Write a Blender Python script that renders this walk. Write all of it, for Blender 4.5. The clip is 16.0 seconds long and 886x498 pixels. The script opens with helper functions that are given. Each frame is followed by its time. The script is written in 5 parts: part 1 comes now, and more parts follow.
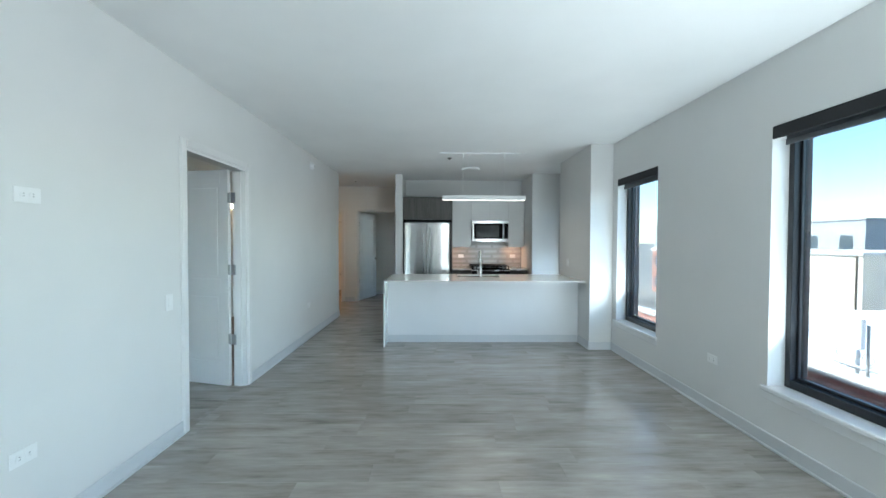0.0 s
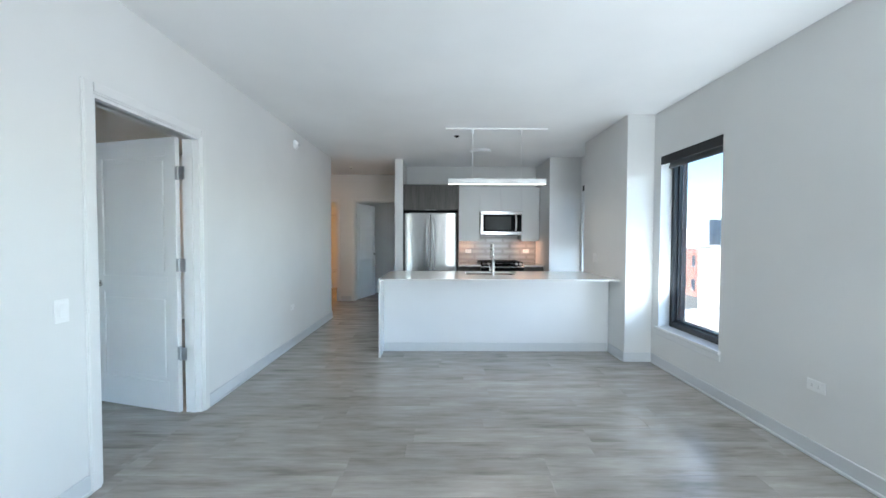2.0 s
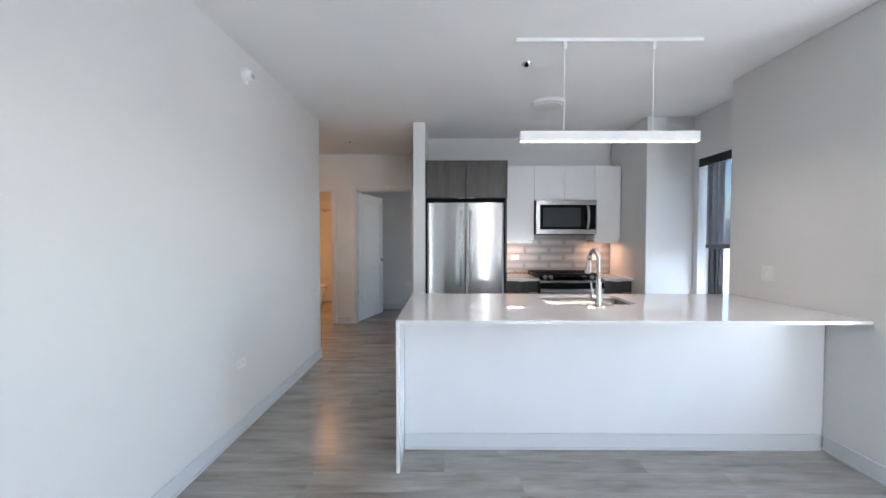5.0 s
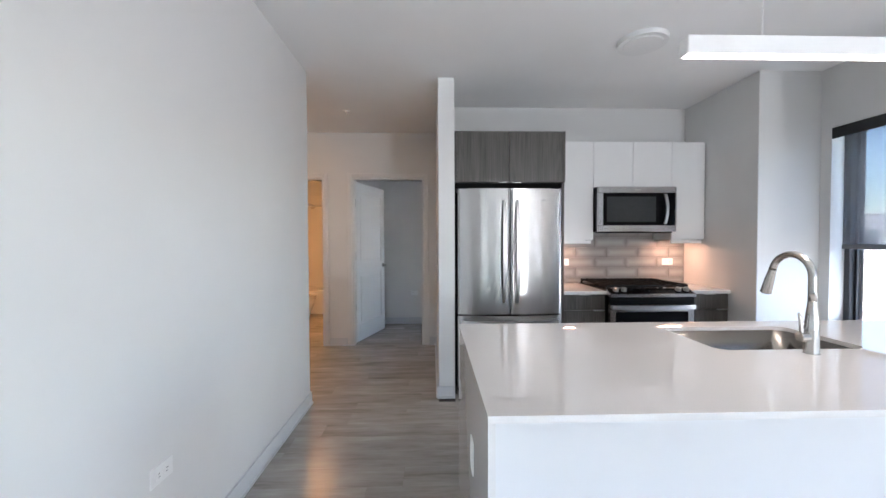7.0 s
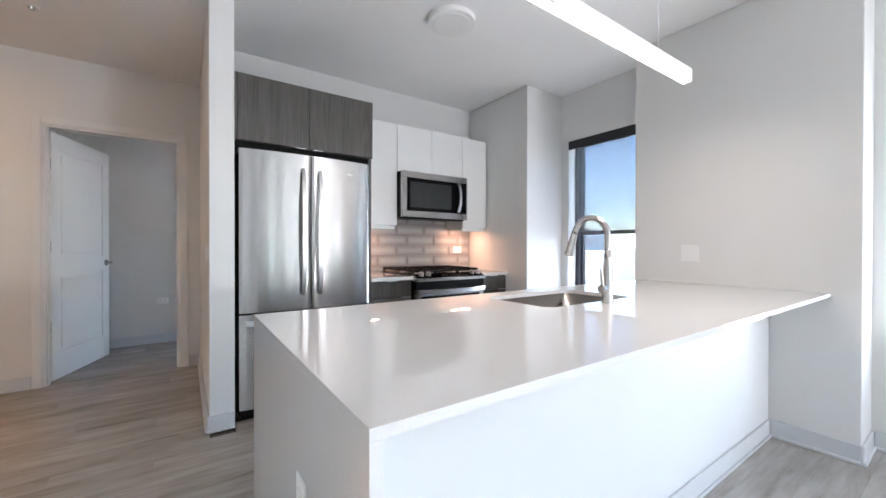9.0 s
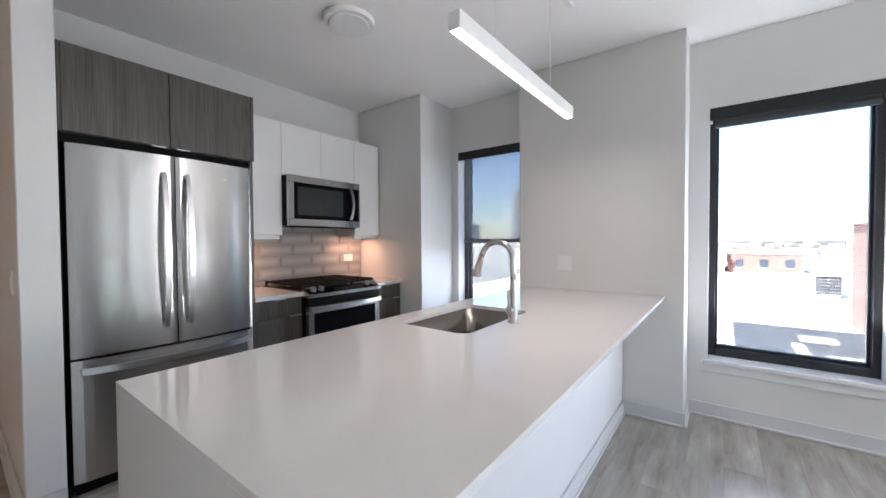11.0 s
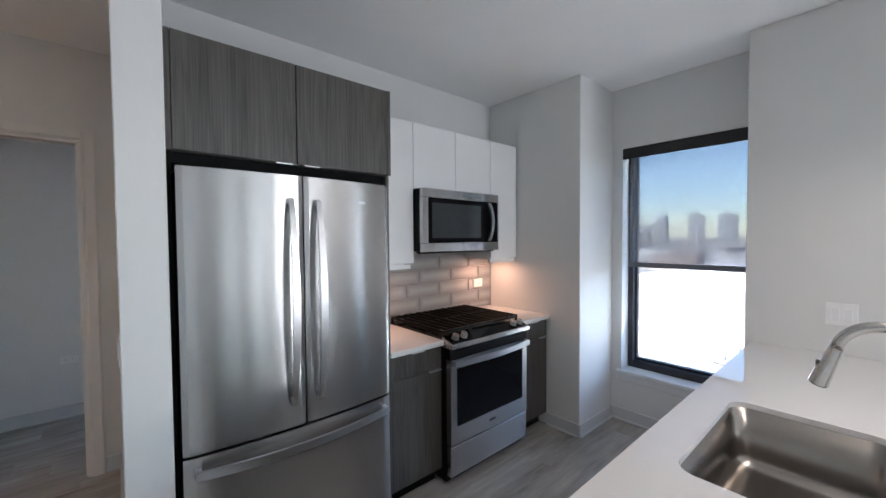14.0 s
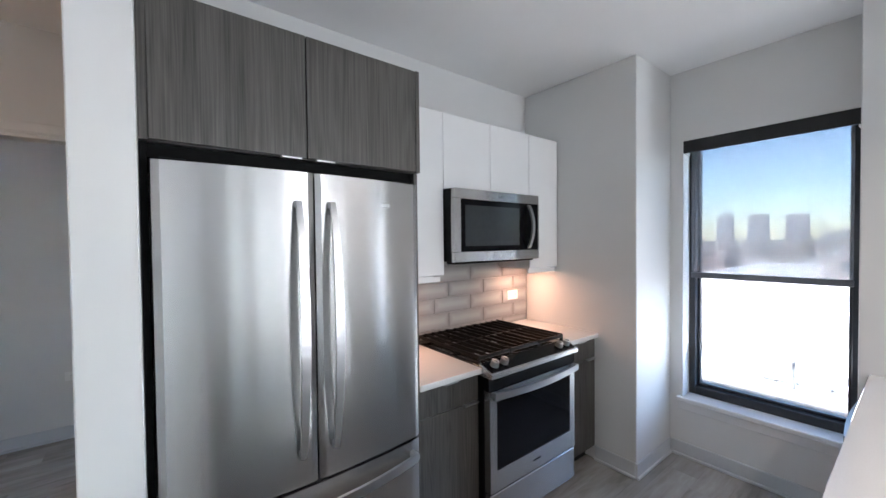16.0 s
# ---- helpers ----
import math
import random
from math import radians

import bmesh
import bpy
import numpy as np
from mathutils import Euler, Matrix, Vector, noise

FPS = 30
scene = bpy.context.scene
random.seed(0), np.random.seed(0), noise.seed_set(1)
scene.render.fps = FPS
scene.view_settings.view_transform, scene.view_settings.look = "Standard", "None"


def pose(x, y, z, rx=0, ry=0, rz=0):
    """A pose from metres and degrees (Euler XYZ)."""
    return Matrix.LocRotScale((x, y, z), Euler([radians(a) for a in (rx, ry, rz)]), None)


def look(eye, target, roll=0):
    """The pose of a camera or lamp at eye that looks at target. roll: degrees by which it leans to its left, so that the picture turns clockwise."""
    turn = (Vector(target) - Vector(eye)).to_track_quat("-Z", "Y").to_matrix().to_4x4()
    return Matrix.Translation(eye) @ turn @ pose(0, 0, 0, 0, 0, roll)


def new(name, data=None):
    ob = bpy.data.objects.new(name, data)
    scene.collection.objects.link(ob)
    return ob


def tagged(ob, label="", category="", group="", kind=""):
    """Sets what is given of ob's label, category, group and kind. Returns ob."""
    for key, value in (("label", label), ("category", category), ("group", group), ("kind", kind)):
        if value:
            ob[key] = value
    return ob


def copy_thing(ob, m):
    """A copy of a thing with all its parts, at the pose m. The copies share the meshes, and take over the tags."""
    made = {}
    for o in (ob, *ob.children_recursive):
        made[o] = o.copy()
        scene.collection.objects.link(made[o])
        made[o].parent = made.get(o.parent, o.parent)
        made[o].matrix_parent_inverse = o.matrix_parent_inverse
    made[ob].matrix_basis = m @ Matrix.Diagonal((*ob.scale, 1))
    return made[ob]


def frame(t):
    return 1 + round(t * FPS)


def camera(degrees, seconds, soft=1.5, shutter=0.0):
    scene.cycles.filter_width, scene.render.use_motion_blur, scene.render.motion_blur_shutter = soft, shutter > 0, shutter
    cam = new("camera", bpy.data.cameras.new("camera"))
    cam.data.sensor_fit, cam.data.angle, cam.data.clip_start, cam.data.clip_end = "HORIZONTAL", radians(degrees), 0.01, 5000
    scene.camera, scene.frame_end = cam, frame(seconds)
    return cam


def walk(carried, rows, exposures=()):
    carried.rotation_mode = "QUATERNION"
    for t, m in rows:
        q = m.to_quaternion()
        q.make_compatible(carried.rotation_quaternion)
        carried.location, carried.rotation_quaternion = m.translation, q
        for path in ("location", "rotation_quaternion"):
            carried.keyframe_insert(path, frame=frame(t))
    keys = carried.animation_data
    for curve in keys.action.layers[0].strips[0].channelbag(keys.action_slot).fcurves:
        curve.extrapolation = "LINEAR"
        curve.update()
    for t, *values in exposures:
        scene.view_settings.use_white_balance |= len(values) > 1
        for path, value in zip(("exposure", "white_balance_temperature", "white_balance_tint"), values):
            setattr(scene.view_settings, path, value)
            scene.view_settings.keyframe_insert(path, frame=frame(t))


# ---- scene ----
cam = camera(99.6, 16.0)
PATH = [
    (0, (0.541, 0.808, 1.46), (0.573, 2.808, 1.418), 0.2),
    (0.5, (0.506, 0.922, 1.447), (0.533, 2.921, 1.402), 0.2),
    (1, (0.485, 1.104, 1.407), (0.516, 3.103, 1.356), 0.2),
    (1.5, (0.519, 1.363, 1.386), (0.548, 3.362, 1.332), 0.1),
    (2, (0.525, 1.629, 1.385), (0.537, 3.629, 1.328), 0.2),
    (2.5, (0.476, 1.972, 1.389), (0.474, 3.971, 1.329), 0.2),
    (3, (0.455, 2.325, 1.384), (0.442, 4.324, 1.325), 0.2),
    (3.5, (0.427, 2.702, 1.395), (0.407, 4.701, 1.337), 0.1),
    (6, (-0.161, 4.391, 1.395), (-0.146, 6.39, 1.341), -0.1),
    (6.5, (-0.255, 4.701, 1.405), (-0.217, 6.7, 1.351), -0.0),
    (7, (-0.334, 4.966, 1.377), (-0.277, 6.965, 1.33), -0.2),
    (7.5, (-0.373, 5.184, 1.268), (-0.141, 7.171, 1.237), 0.2),
    (8, (-0.354, 5.336, 1.209), (0.115, 7.28, 1.182), -0.0),
    (8.5, (-0.35, 5.442, 1.188), (0.453, 7.274, 1.17), 0.2),
    (9, (-0.405, 5.439, 1.173), (0.73, 7.086, 1.161), 0.1),
    (9.5, (-0.501, 5.442, 1.153), (0.915, 6.855, 1.162), 0.0),
    (12, (-0.461, 5.845, 1.472), (1.149, 7.029, 1.419), -0.3),
    (12.5, (-0.445, 6.023, 1.52), (1.07, 7.327, 1.463), -0.6),
    (13, (-0.409, 6.245, 1.567), (0.983, 7.68, 1.506), -0.2),
    (13.5, (-0.373, 6.404, 1.562), (0.979, 7.876, 1.502), -0.3),
    (14, (-0.273, 6.54, 1.548), (1.034, 8.053, 1.489), -0.4),
    (14.5, (-0.189, 6.644, 1.56), (1.07, 8.197, 1.507), -0.7),
    (15, (-0.147, 6.741, 1.571), (1.092, 8.31, 1.52), -0.5),
    (15.5, (-0.141, 6.827, 1.54), (1.091, 8.402, 1.498), -0.5),
    (16, (-0.116, 6.867, 1.578), (1.114, 8.443, 1.536), -0.6),
]
EXPOSURES = [
    (0.0, 4.68, 5880, -1), (1.5, 4.92, 5900, 0), (2.0, 5.02, 5940, 5), (2.5, 5.06, 6030, 9), (3.5, 5.04, 6150, 11),
    (6.0, 5.31, 6250, 14), (7.0, 5.43, 6310, 14), (8.3, 5.66, 6330, 13), (9.5, 5.66, 6380, 14), (12.0, 4.92, 6480, 15), (13.0, 4.94, 6200, 12),
    (14.5, 5.34, 6150, 12), (16.0, 5.56, 6200, 13)]
walk(cam, [(t, look(eye, target, roll)) for t, eye, target, roll in PATH], EXPOSURES)

# ---- light and world ----
SUN_ELEV, SUN_AZ = radians(42), radians(155)      # azimuth of the sun's side, from +x towards +y
world = bpy.data.worlds.new("sky")
scene.world = world
world.use_nodes = True
wn = world.node_tree.nodes
wn.clear()
sky = wn.new("ShaderNodeTexSky")
sky.sky_type = 'NISHITA'
sky.sun_disc = False
sky.sun_elevation = SUN_ELEV
sky.sun_rotation = radians(90) - SUN_AZ
sky.air_density, sky.dust_density, sky.ozone_density = 1.0, 0.45, 2.2
bg = wn.new("ShaderNodeBackground")
bg.inputs["Strength"].default_value = 0.13
wo = wn.new("ShaderNodeOutputWorld")
world.node_tree.links.new(sky.outputs[0], bg.inputs[0])
world.node_tree.links.new(bg.outputs[0], wo.inputs[0])

sun = new("sun", bpy.data.lights.new("sun", "SUN"))
sun.data.energy, sun.data.angle, sun.data.color = 5.0, radians(0.53), (1.0, 0.95, 0.88)
sdir = Vector((math.cos(SUN_ELEV) * math.cos(SUN_AZ), math.cos(SUN_ELEV) * math.sin(SUN_AZ), math.sin(SUN_ELEV)))
sun.matrix_world = look(sdir * 60, (0, 0, 0))


def area_lamp(name, eye, target, w, h, watts, colour):
    d = bpy.data.lights.new(name, "AREA")
    d.shape, d.size, d.size_y, d.energy, d.color = "RECTANGLE", w, h, watts, colour
    ob = new(name, d)
    ob.matrix_world = look(eye, target)
    return ob


WARM = (1.0, 0.56, 0.36)
area_lamp("under_cabinet_lamp", (1.00, 8.74, 1.352), (1.00, 8.76, 0), 0.24, 0.035, 0.058, WARM)
area_lamp("under_cabinet_lamp", (2.13, 8.76, 1.352), (2.13, 8.78, 0), 0.22, 0.035, 0.058, WARM)
# added fill lamps, one in each made-up end window, for light and reflections
for x in (0.15, 1.65):
    area_lamp("window_daylight", (x, -3.02, 1.35), (x, 3.0, 4.6), 0.92, 2.0, 0.27, (0.93, 0.97, 1.0))
# fill lamps added inside the room by the unseen east windows, brightening the ceiling
for y, watts in ((-1.50, 2.0), (0.75, 3.2)):
    area_lamp("window_daylight", (2.80, y, 0.95), (2.62, y + 1.7, 3.4), 0.70, 0.60, watts, (0.93, 0.97, 1.0))
# lamps added in the other windows' reveals for light thrown up from sunlit roofs
for y, watts in ((2.99, 0.38), (5.245, 0.44), (7.50, 0.12)):
    area_lamp("window_daylight", (2.985, y, 0.72), (1.0, y, 2.75), 0.60, 0.34, watts, (0.90, 0.96, 1.0))
area_lamp("pendant_lamp", (1.2335, 6.37, 2.062), (1.2335, 6.371, 0), 1.22, 0.036, 0.22, (1.0, 0.87, 0.76))
area_lamp("bathroom_lamp", (-2.25, 10.9, 2.62), (-2.25, 10.7, 0), 0.5, 0.3, 0.62, (1.0, 0.46, 0.16))
area_lamp("hall_lamp", (-2.75, 9.0, 2.725), (-2.74, 9.0, 0), 0.24, 0.24, 0.05, (1.0, 0.58, 0.32))
area_lamp("ensuite_lamp", (-3.6, 7.4, 2.3), (-3.2, 7.4, 0), 0.4, 0.12, 0.12, (1.0, 0.55, 0.25))


# ---- materials ----
def tree(name):
    m = bpy.data.materials.new(name)
    m.use_nodes = True
    nt = m.node_tree
    nt.nodes.clear()
    out = nt.nodes.new("ShaderNodeOutputMaterial")
    return m, nt, out


def nd(nt, kind, **sockets):
    n = nt.nodes.new(kind)
    for k, v in sockets.items():
        n.inputs[k.replace("_", " ")].default_value = v
    return n


def coords(nt, scale=(1, 1, 1), space="Object"):
    tc = nt.nodes.new("ShaderNodeTexCoord")
    mp = nt.nodes.new("ShaderNodeMapping")
    mp.inputs["Scale"].default_value = scale
    nt.links.new(tc.outputs[space], mp.inputs["Vector"])
    return mp.outputs["Vector"]


def ramp(nt, fac, stops):
    r = nt.nodes.new("ShaderNodeValToRGB")
    while len(r.color_ramp.elements) < len(stops):
        r.color_ramp.elements.new(0.5)
    for e, (p, c) in zip(r.color_ramp.elements, stops):
        e.position, e.color = p, (*c, 1) if len(c) == 3 else c
    nt.links.new(fac, r.inputs["Fac"])
    return r.outputs["Color"]


def noise_tex(nt, vec, scale, detail=4, rough=0.55):
    n = nd(nt, "ShaderNodeTexNoise", Scale=scale, Detail=detail, Roughness=rough)
    nt.links.new(vec, n.inputs["Vector"])
    return n.outputs["Fac"]


def bump(nt, height, strength, distance=0.01):
    b = nd(nt, "ShaderNodeBump", Strength=strength, Distance=distance)
    nt.links.new(height, b.inputs["Height"])
    return b.outputs["Normal"]


def mixc(nt, fac, a, b, how="MIX"):
    m = nt.nodes.new("ShaderNodeMix")
    m.data_type, m.blend_type = "RGBA", how
    for sock, v in ((m.inputs[0], fac), (m.inputs[6], a), (m.inputs[7], b)):
        if hasattr(v, "is_output"):
            nt.links.new(v, sock)
        else:
            sock.default_value = v if isinstance(v, (int, float)) else (*v, 1)
    return m.outputs[2]


def principled(nt, out, colour, rough=0.5, metal=0.0, normal=None, **more):
    p = nt.nodes.new("ShaderNodeBsdfPrincipled")
    for sock, v in (("Base Color", colour), ("Roughness", rough), ("Metallic", metal)):
        if hasattr(v, "is_output"):
            nt.links.new(v, p.inputs[sock])
        else:
            p.inputs[sock].default_value = v if isinstance(v, (int, float)) else (*v, 1)
    if normal:
        nt.links.new(normal, p.inputs["Normal"])
    for k, v in more.items():
        p.inputs[k.replace("_", " ")].default_value = v
    nt.links.new(p.outputs[0], out.inputs[0])
    return p


def paint(name, colour, rough=0.55, grain=0.06, vary=0.035):
    """Rolled or sprayed paint: faint roller texture and slow unevenness."""
    m, nt, out = tree(name)
    v = coords(nt)
    lo = tuple(c * (1 - vary) for c in colour)
    hi = tuple(min(1, c * (1 + vary)) for c in colour)
    col = ramp(nt, noise_tex(nt, v, 0.9, 3), [(0.3, lo), (0.7, hi)])
    n = bump(nt, noise_tex(nt, v, 260, 2), grain, 0.002)
    r = nt.nodes.new("ShaderNodeMapRange")
    r.inputs["To Min"].default_value, r.inputs["To Max"].default_value = rough - 0.06, rough + 0.06
    nt.links.new(noise_tex(nt, v, 5, 3), r.inputs["Value"])
    principled(nt, out, col, r.outputs[0], 0, n)
    return m


def plain(name, colour, rough=0.4, metal=0.0, vary=0.06, scale=30, grain=0.04, **more):
    m, nt, out = tree(name)
    v = coords(nt)
    f = noise_tex(nt, v, scale, 4)
    col = ramp(nt, f, [(0.3, tuple(c * (1 - vary) for c in colour)), (0.7, tuple(min(1, c * (1 + vary)) for c in colour))])
    principled(nt, out, col, rough, metal, bump(nt, f, grain, 0.003), **more)
    return m


def steel(name, colour, rough, aniso, streak=(4, 4, 420), strength=0.03, wavy=0.0):
    """Brushed stainless steel; the brushing runs across, so that reflections stretch upwards."""
    m, nt, out = tree(name)
    v = coords(nt, streak)
    f = noise_tex(nt, v, 1.0, 3, 0.7)
    slow = noise_tex(nt, coords(nt), 2.2, 2)
    col = ramp(nt, f, [(0.3, tuple(c * 0.93 for c in colour)), (0.7, colour)])
    r = nt.nodes.new("ShaderNodeMapRange")
    r.inputs["To Min"].default_value, r.inputs["To Max"].default_value = rough - 0.02, rough + 0.03
    nt.links.new(slow, r.inputs["Value"])
    sheet = bump(nt, noise_tex(nt, coords(nt, (9, 9, 0.5)), 1.0, 1, 0.3), wavy, 0.01)
    b2 = nd(nt, "ShaderNodeBump", Strength=strength, Distance=0.001)
    nt.links.new(f, b2.inputs["Height"])
    nt.links.new(sheet, b2.inputs["Normal"])
    p = principled(nt, out, col, r.outputs[0], 1.0, b2.outputs["Normal"])
    p.inputs["Anisotropic"].default_value = aniso
    t = nt.nodes.new("ShaderNodeCombineXYZ")
    t.inputs[2].default_value = 1.0
    nt.links.new(t.outputs[0], p.inputs["Tangent"])
    return m


def laminate(name, dark, light):
    """Wood-print laminate with upright grain."""
    m, nt, out = tree(name)
    info = nt.nodes.new("ShaderNodeObjectInfo")
    add = nt.nodes.new("ShaderNodeVectorMath")
    tc = nt.nodes.new("ShaderNodeTexCoord")
    nt.links.new(tc.outputs["Object"], add.inputs[0])
    sc = nt.nodes.new("ShaderNodeVectorMath")
    sc.operation = "SCALE"
    sc.inputs[0].default_value = (7.0, 3.0, 5.0)
    nt.links.new(info.outputs["Random"], sc.inputs["Scale"])
    nt.links.new(sc.outputs[0], add.inputs[1])

    def stretched(s):
        mp = nt.nodes.new("ShaderNodeMapping")
        mp.inputs["Scale"].default_value = s
        nt.links.new(add.outputs[0], mp.inputs["Vector"])
        return mp.outputs["Vector"]
    rings = nt.nodes.new("ShaderNodeTexNoise")
    rings.inputs["Scale"].default_value, rings.inputs["Detail"].default_value, rings.inputs["Distortion"].default_value = 1.0, 3, 0.4
    nt.links.new(stretched((6.0, 6.0, 0.30)), rings.inputs["Vector"])
    wave = nt.nodes.new("ShaderNodeMath")
    wave.operation = "MULTIPLY"
    wave.inputs[1].default_value = 22.0
    nt.links.new(rings.outputs["Fac"], wave.inputs[0])
    fr = nt.nodes.new("ShaderNodeMath")
    fr.operation = "PINGPONG"
    fr.inputs[1].default_value = 0.5
    nt.links.new(wave.outputs[0], fr.inputs[0])
    fine = noise_tex(nt, stretched((240, 240, 3.2)), 1.0, 4, 0.7)
    broad = noise_tex(nt, stretched((11, 11, 0.5)), 1.0, 3)
    a = mixc(nt, 0.74, fr.outputs[0], fine)
    b = mixc(nt, 0.32, a, broad)
    col = ramp(nt, b, [(0.30, dark), (0.47, tuple((p + q) / 2 for p, q in zip(dark, light))), (0.66, light)])
    principled(nt, out, col, 0.42, 0, bump(nt, fine, 0.12, 0.001))
    return m


def plank_wood(name):
    """Grey vinyl plank: streaks along x, each plank in a tone of its own."""
    m, nt, out = tree(name)
    info = nt.nodes.new("ShaderNodeObjectInfo")
    geo = nt.nodes.new("ShaderNodeNewGeometry")
    rnd = nt.nodes.new("ShaderNodeMath")
    rnd.operation = "ADD"
    nt.links.new(info.outputs["Random"], rnd.inputs[0])
    nt.links.new(geo.outputs["Random Per Island"], rnd.inputs[1])
    frac = nt.nodes.new("ShaderNodeMath")
    frac.operation = "FRACT"
    nt.links.new(rnd.outputs[0], frac.inputs[0])
    add = nt.nodes.new("ShaderNodeVectorMath")
    sc = nt.nodes.new("ShaderNodeVectorMath")
    sc.operation = "SCALE"
    sc.inputs[0].default_value = (13.0, 7.0, 3.0)
    nt.links.new(frac.outputs[0], sc.inputs["Scale"])
    nt.links.new(geo.outputs["Position"], add.inputs[0])
    nt.links.new(sc.outputs[0], add.inputs[1])

    def stretched(s):
        mp = nt.nodes.new("ShaderNodeMapping")
        mp.inputs["Scale"].default_value = s
        nt.links.new(add.outputs[0], mp.inputs["Vector"])
        return mp.outputs["Vector"]
    blot = noise_tex(nt, stretched((2.2, 9, 1)), 1.0, 3, 0.55)
    streak = noise_tex(nt, stretched((4, 42, 1)), 1.0, 5, 0.65)
    fine = noise_tex(nt, stretched((14, 420, 1)), 1.0, 3, 0.6)
    f = mixc(nt, 0.32, blot, streak)
    f = mixc(nt, 0.12, f, fine)
    col = ramp(nt, f, [(0.30, (0.195, 0.176, 0.158)), (0.45, (0.325, 0.302, 0.277)), (0.58, (0.40, 0.376, 0.349)), (0.72, (0.52, 0.495, 0.465))])
    tone = ramp(nt, frac.outputs[0], [(0.0, (0.92, 0.92, 0.92)), (1.0, (1.06, 1.055, 1.05))])
    col = mixc(nt, 1.0, col, tone, "MULTIPLY")
    r = nt.nodes.new("ShaderNodeMapRange")
    r.inputs["To Min"].default_value, r.inputs["To Max"].default_value = 0.17, 0.31
    nt.links.new(f, r.inputs["Value"])
    principled(nt, out, col, r.outputs[0], 0, bump(nt, streak, 0.10, 0.0015))
    return m


def tile_glaze(name):
    """Glazed tile, paler in the middle of each piece and darker at its edges, as fired."""
    m, nt, out = tree(name)
    tc = nt.nodes.new("ShaderNodeTexCoord")
    sep = nt.nodes.new("ShaderNodeSeparateXYZ")
    nt.links.new(tc.outputs["Generated"], sep.inputs[0])
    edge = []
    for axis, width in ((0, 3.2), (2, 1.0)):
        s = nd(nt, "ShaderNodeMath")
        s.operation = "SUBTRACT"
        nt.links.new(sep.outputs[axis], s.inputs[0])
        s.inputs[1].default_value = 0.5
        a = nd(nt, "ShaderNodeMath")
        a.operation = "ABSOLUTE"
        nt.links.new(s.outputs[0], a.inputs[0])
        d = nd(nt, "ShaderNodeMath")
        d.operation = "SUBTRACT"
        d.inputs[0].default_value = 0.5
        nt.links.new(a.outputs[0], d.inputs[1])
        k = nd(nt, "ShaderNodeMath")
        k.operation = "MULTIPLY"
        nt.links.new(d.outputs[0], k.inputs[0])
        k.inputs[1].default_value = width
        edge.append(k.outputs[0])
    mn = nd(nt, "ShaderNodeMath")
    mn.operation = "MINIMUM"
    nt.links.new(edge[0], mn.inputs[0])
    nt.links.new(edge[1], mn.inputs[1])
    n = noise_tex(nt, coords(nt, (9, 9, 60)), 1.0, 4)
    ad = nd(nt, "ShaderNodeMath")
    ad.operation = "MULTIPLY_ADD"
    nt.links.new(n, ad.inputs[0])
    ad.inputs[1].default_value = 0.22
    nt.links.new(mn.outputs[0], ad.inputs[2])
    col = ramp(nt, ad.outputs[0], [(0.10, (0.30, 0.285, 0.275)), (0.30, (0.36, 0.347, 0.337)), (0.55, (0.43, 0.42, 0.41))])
    info = nt.nodes.new("ShaderNodeObjectInfo")
    tone = ramp(nt, info.outputs["Random"], [(0, (0.88, 0.88, 0.88)), (1, (1.06, 1.05, 1.04))])
    principled(nt, out, mixc(nt, 1.0, col, tone, "MULTIPLY"), 0.22, 0, bump(nt, n, 0.08, 0.002))
    return m


def pane_glass(name):
    """Thin window glass with a faint gloss, tinted dark to dim the bright outdoors."""
    m, nt, out = tree(name)
    t = nt.nodes.new("ShaderNodeBsdfTransparent")
    # grey tint holds down the outdoor brightness; not the glass's own colour
    t.inputs[0].default_value = (0.29, 0.30, 0.303, 1)
    g = nt.nodes.new("ShaderNodeBsdfGlossy")
    g.inputs["Roughness"].default_value = 0.02
    mx = nt.nodes.new("ShaderNodeMixShader")
    mx.inputs[0].default_value = 0.012
    nt.links.new(t.outputs[0], mx.inputs[1])
    nt.links.new(g.outputs[0], mx.inputs[2])
    nt.links.new(mx.outputs[0], out.inputs[0])
    return m


def shade_mesh(name, openness, colour):
    """Woven solar screen: a few per cent of the light goes straight through."""
    m, nt, out = tree(name)
    t = nt.nodes.new("ShaderNodeBsdfTransparent")
    t.inputs[0].default_value = (openness, openness, openness * 1.02, 1)
    d = nt.nodes.new("ShaderNodeBsdfDiffuse")
    d.inputs[0].default_value = (*colour, 1)
    lit = nt.nodes.new("ShaderNodeBsdfTranslucent")
    lit.inputs[0].default_value = (0.055, 0.056, 0.058, 1)
    both = nt.nodes.new("ShaderNodeAddShader")
    nt.links.new(d.outputs[0], both.inputs[0])
    nt.links.new(lit.outputs[0], both.inputs[1])
    mx = nt.nodes.new("ShaderNodeAddShader")
    nt.links.new(t.outputs[0], mx.inputs[0])
    nt.links.new(both.outputs[0], mx.inputs[1])
    nt.links.new(mx.outputs[0], out.inputs[0])
    return m


def glow(name, colour, strength):
    m, nt, out = tree(name)
    e = nt.nodes.new("ShaderNodeEmission")
    e.inputs[0].default_value, e.inputs[1].default_value = (*colour, 1), strength
    nt.links.new(e.outputs[0], out.inputs[0])
    return m


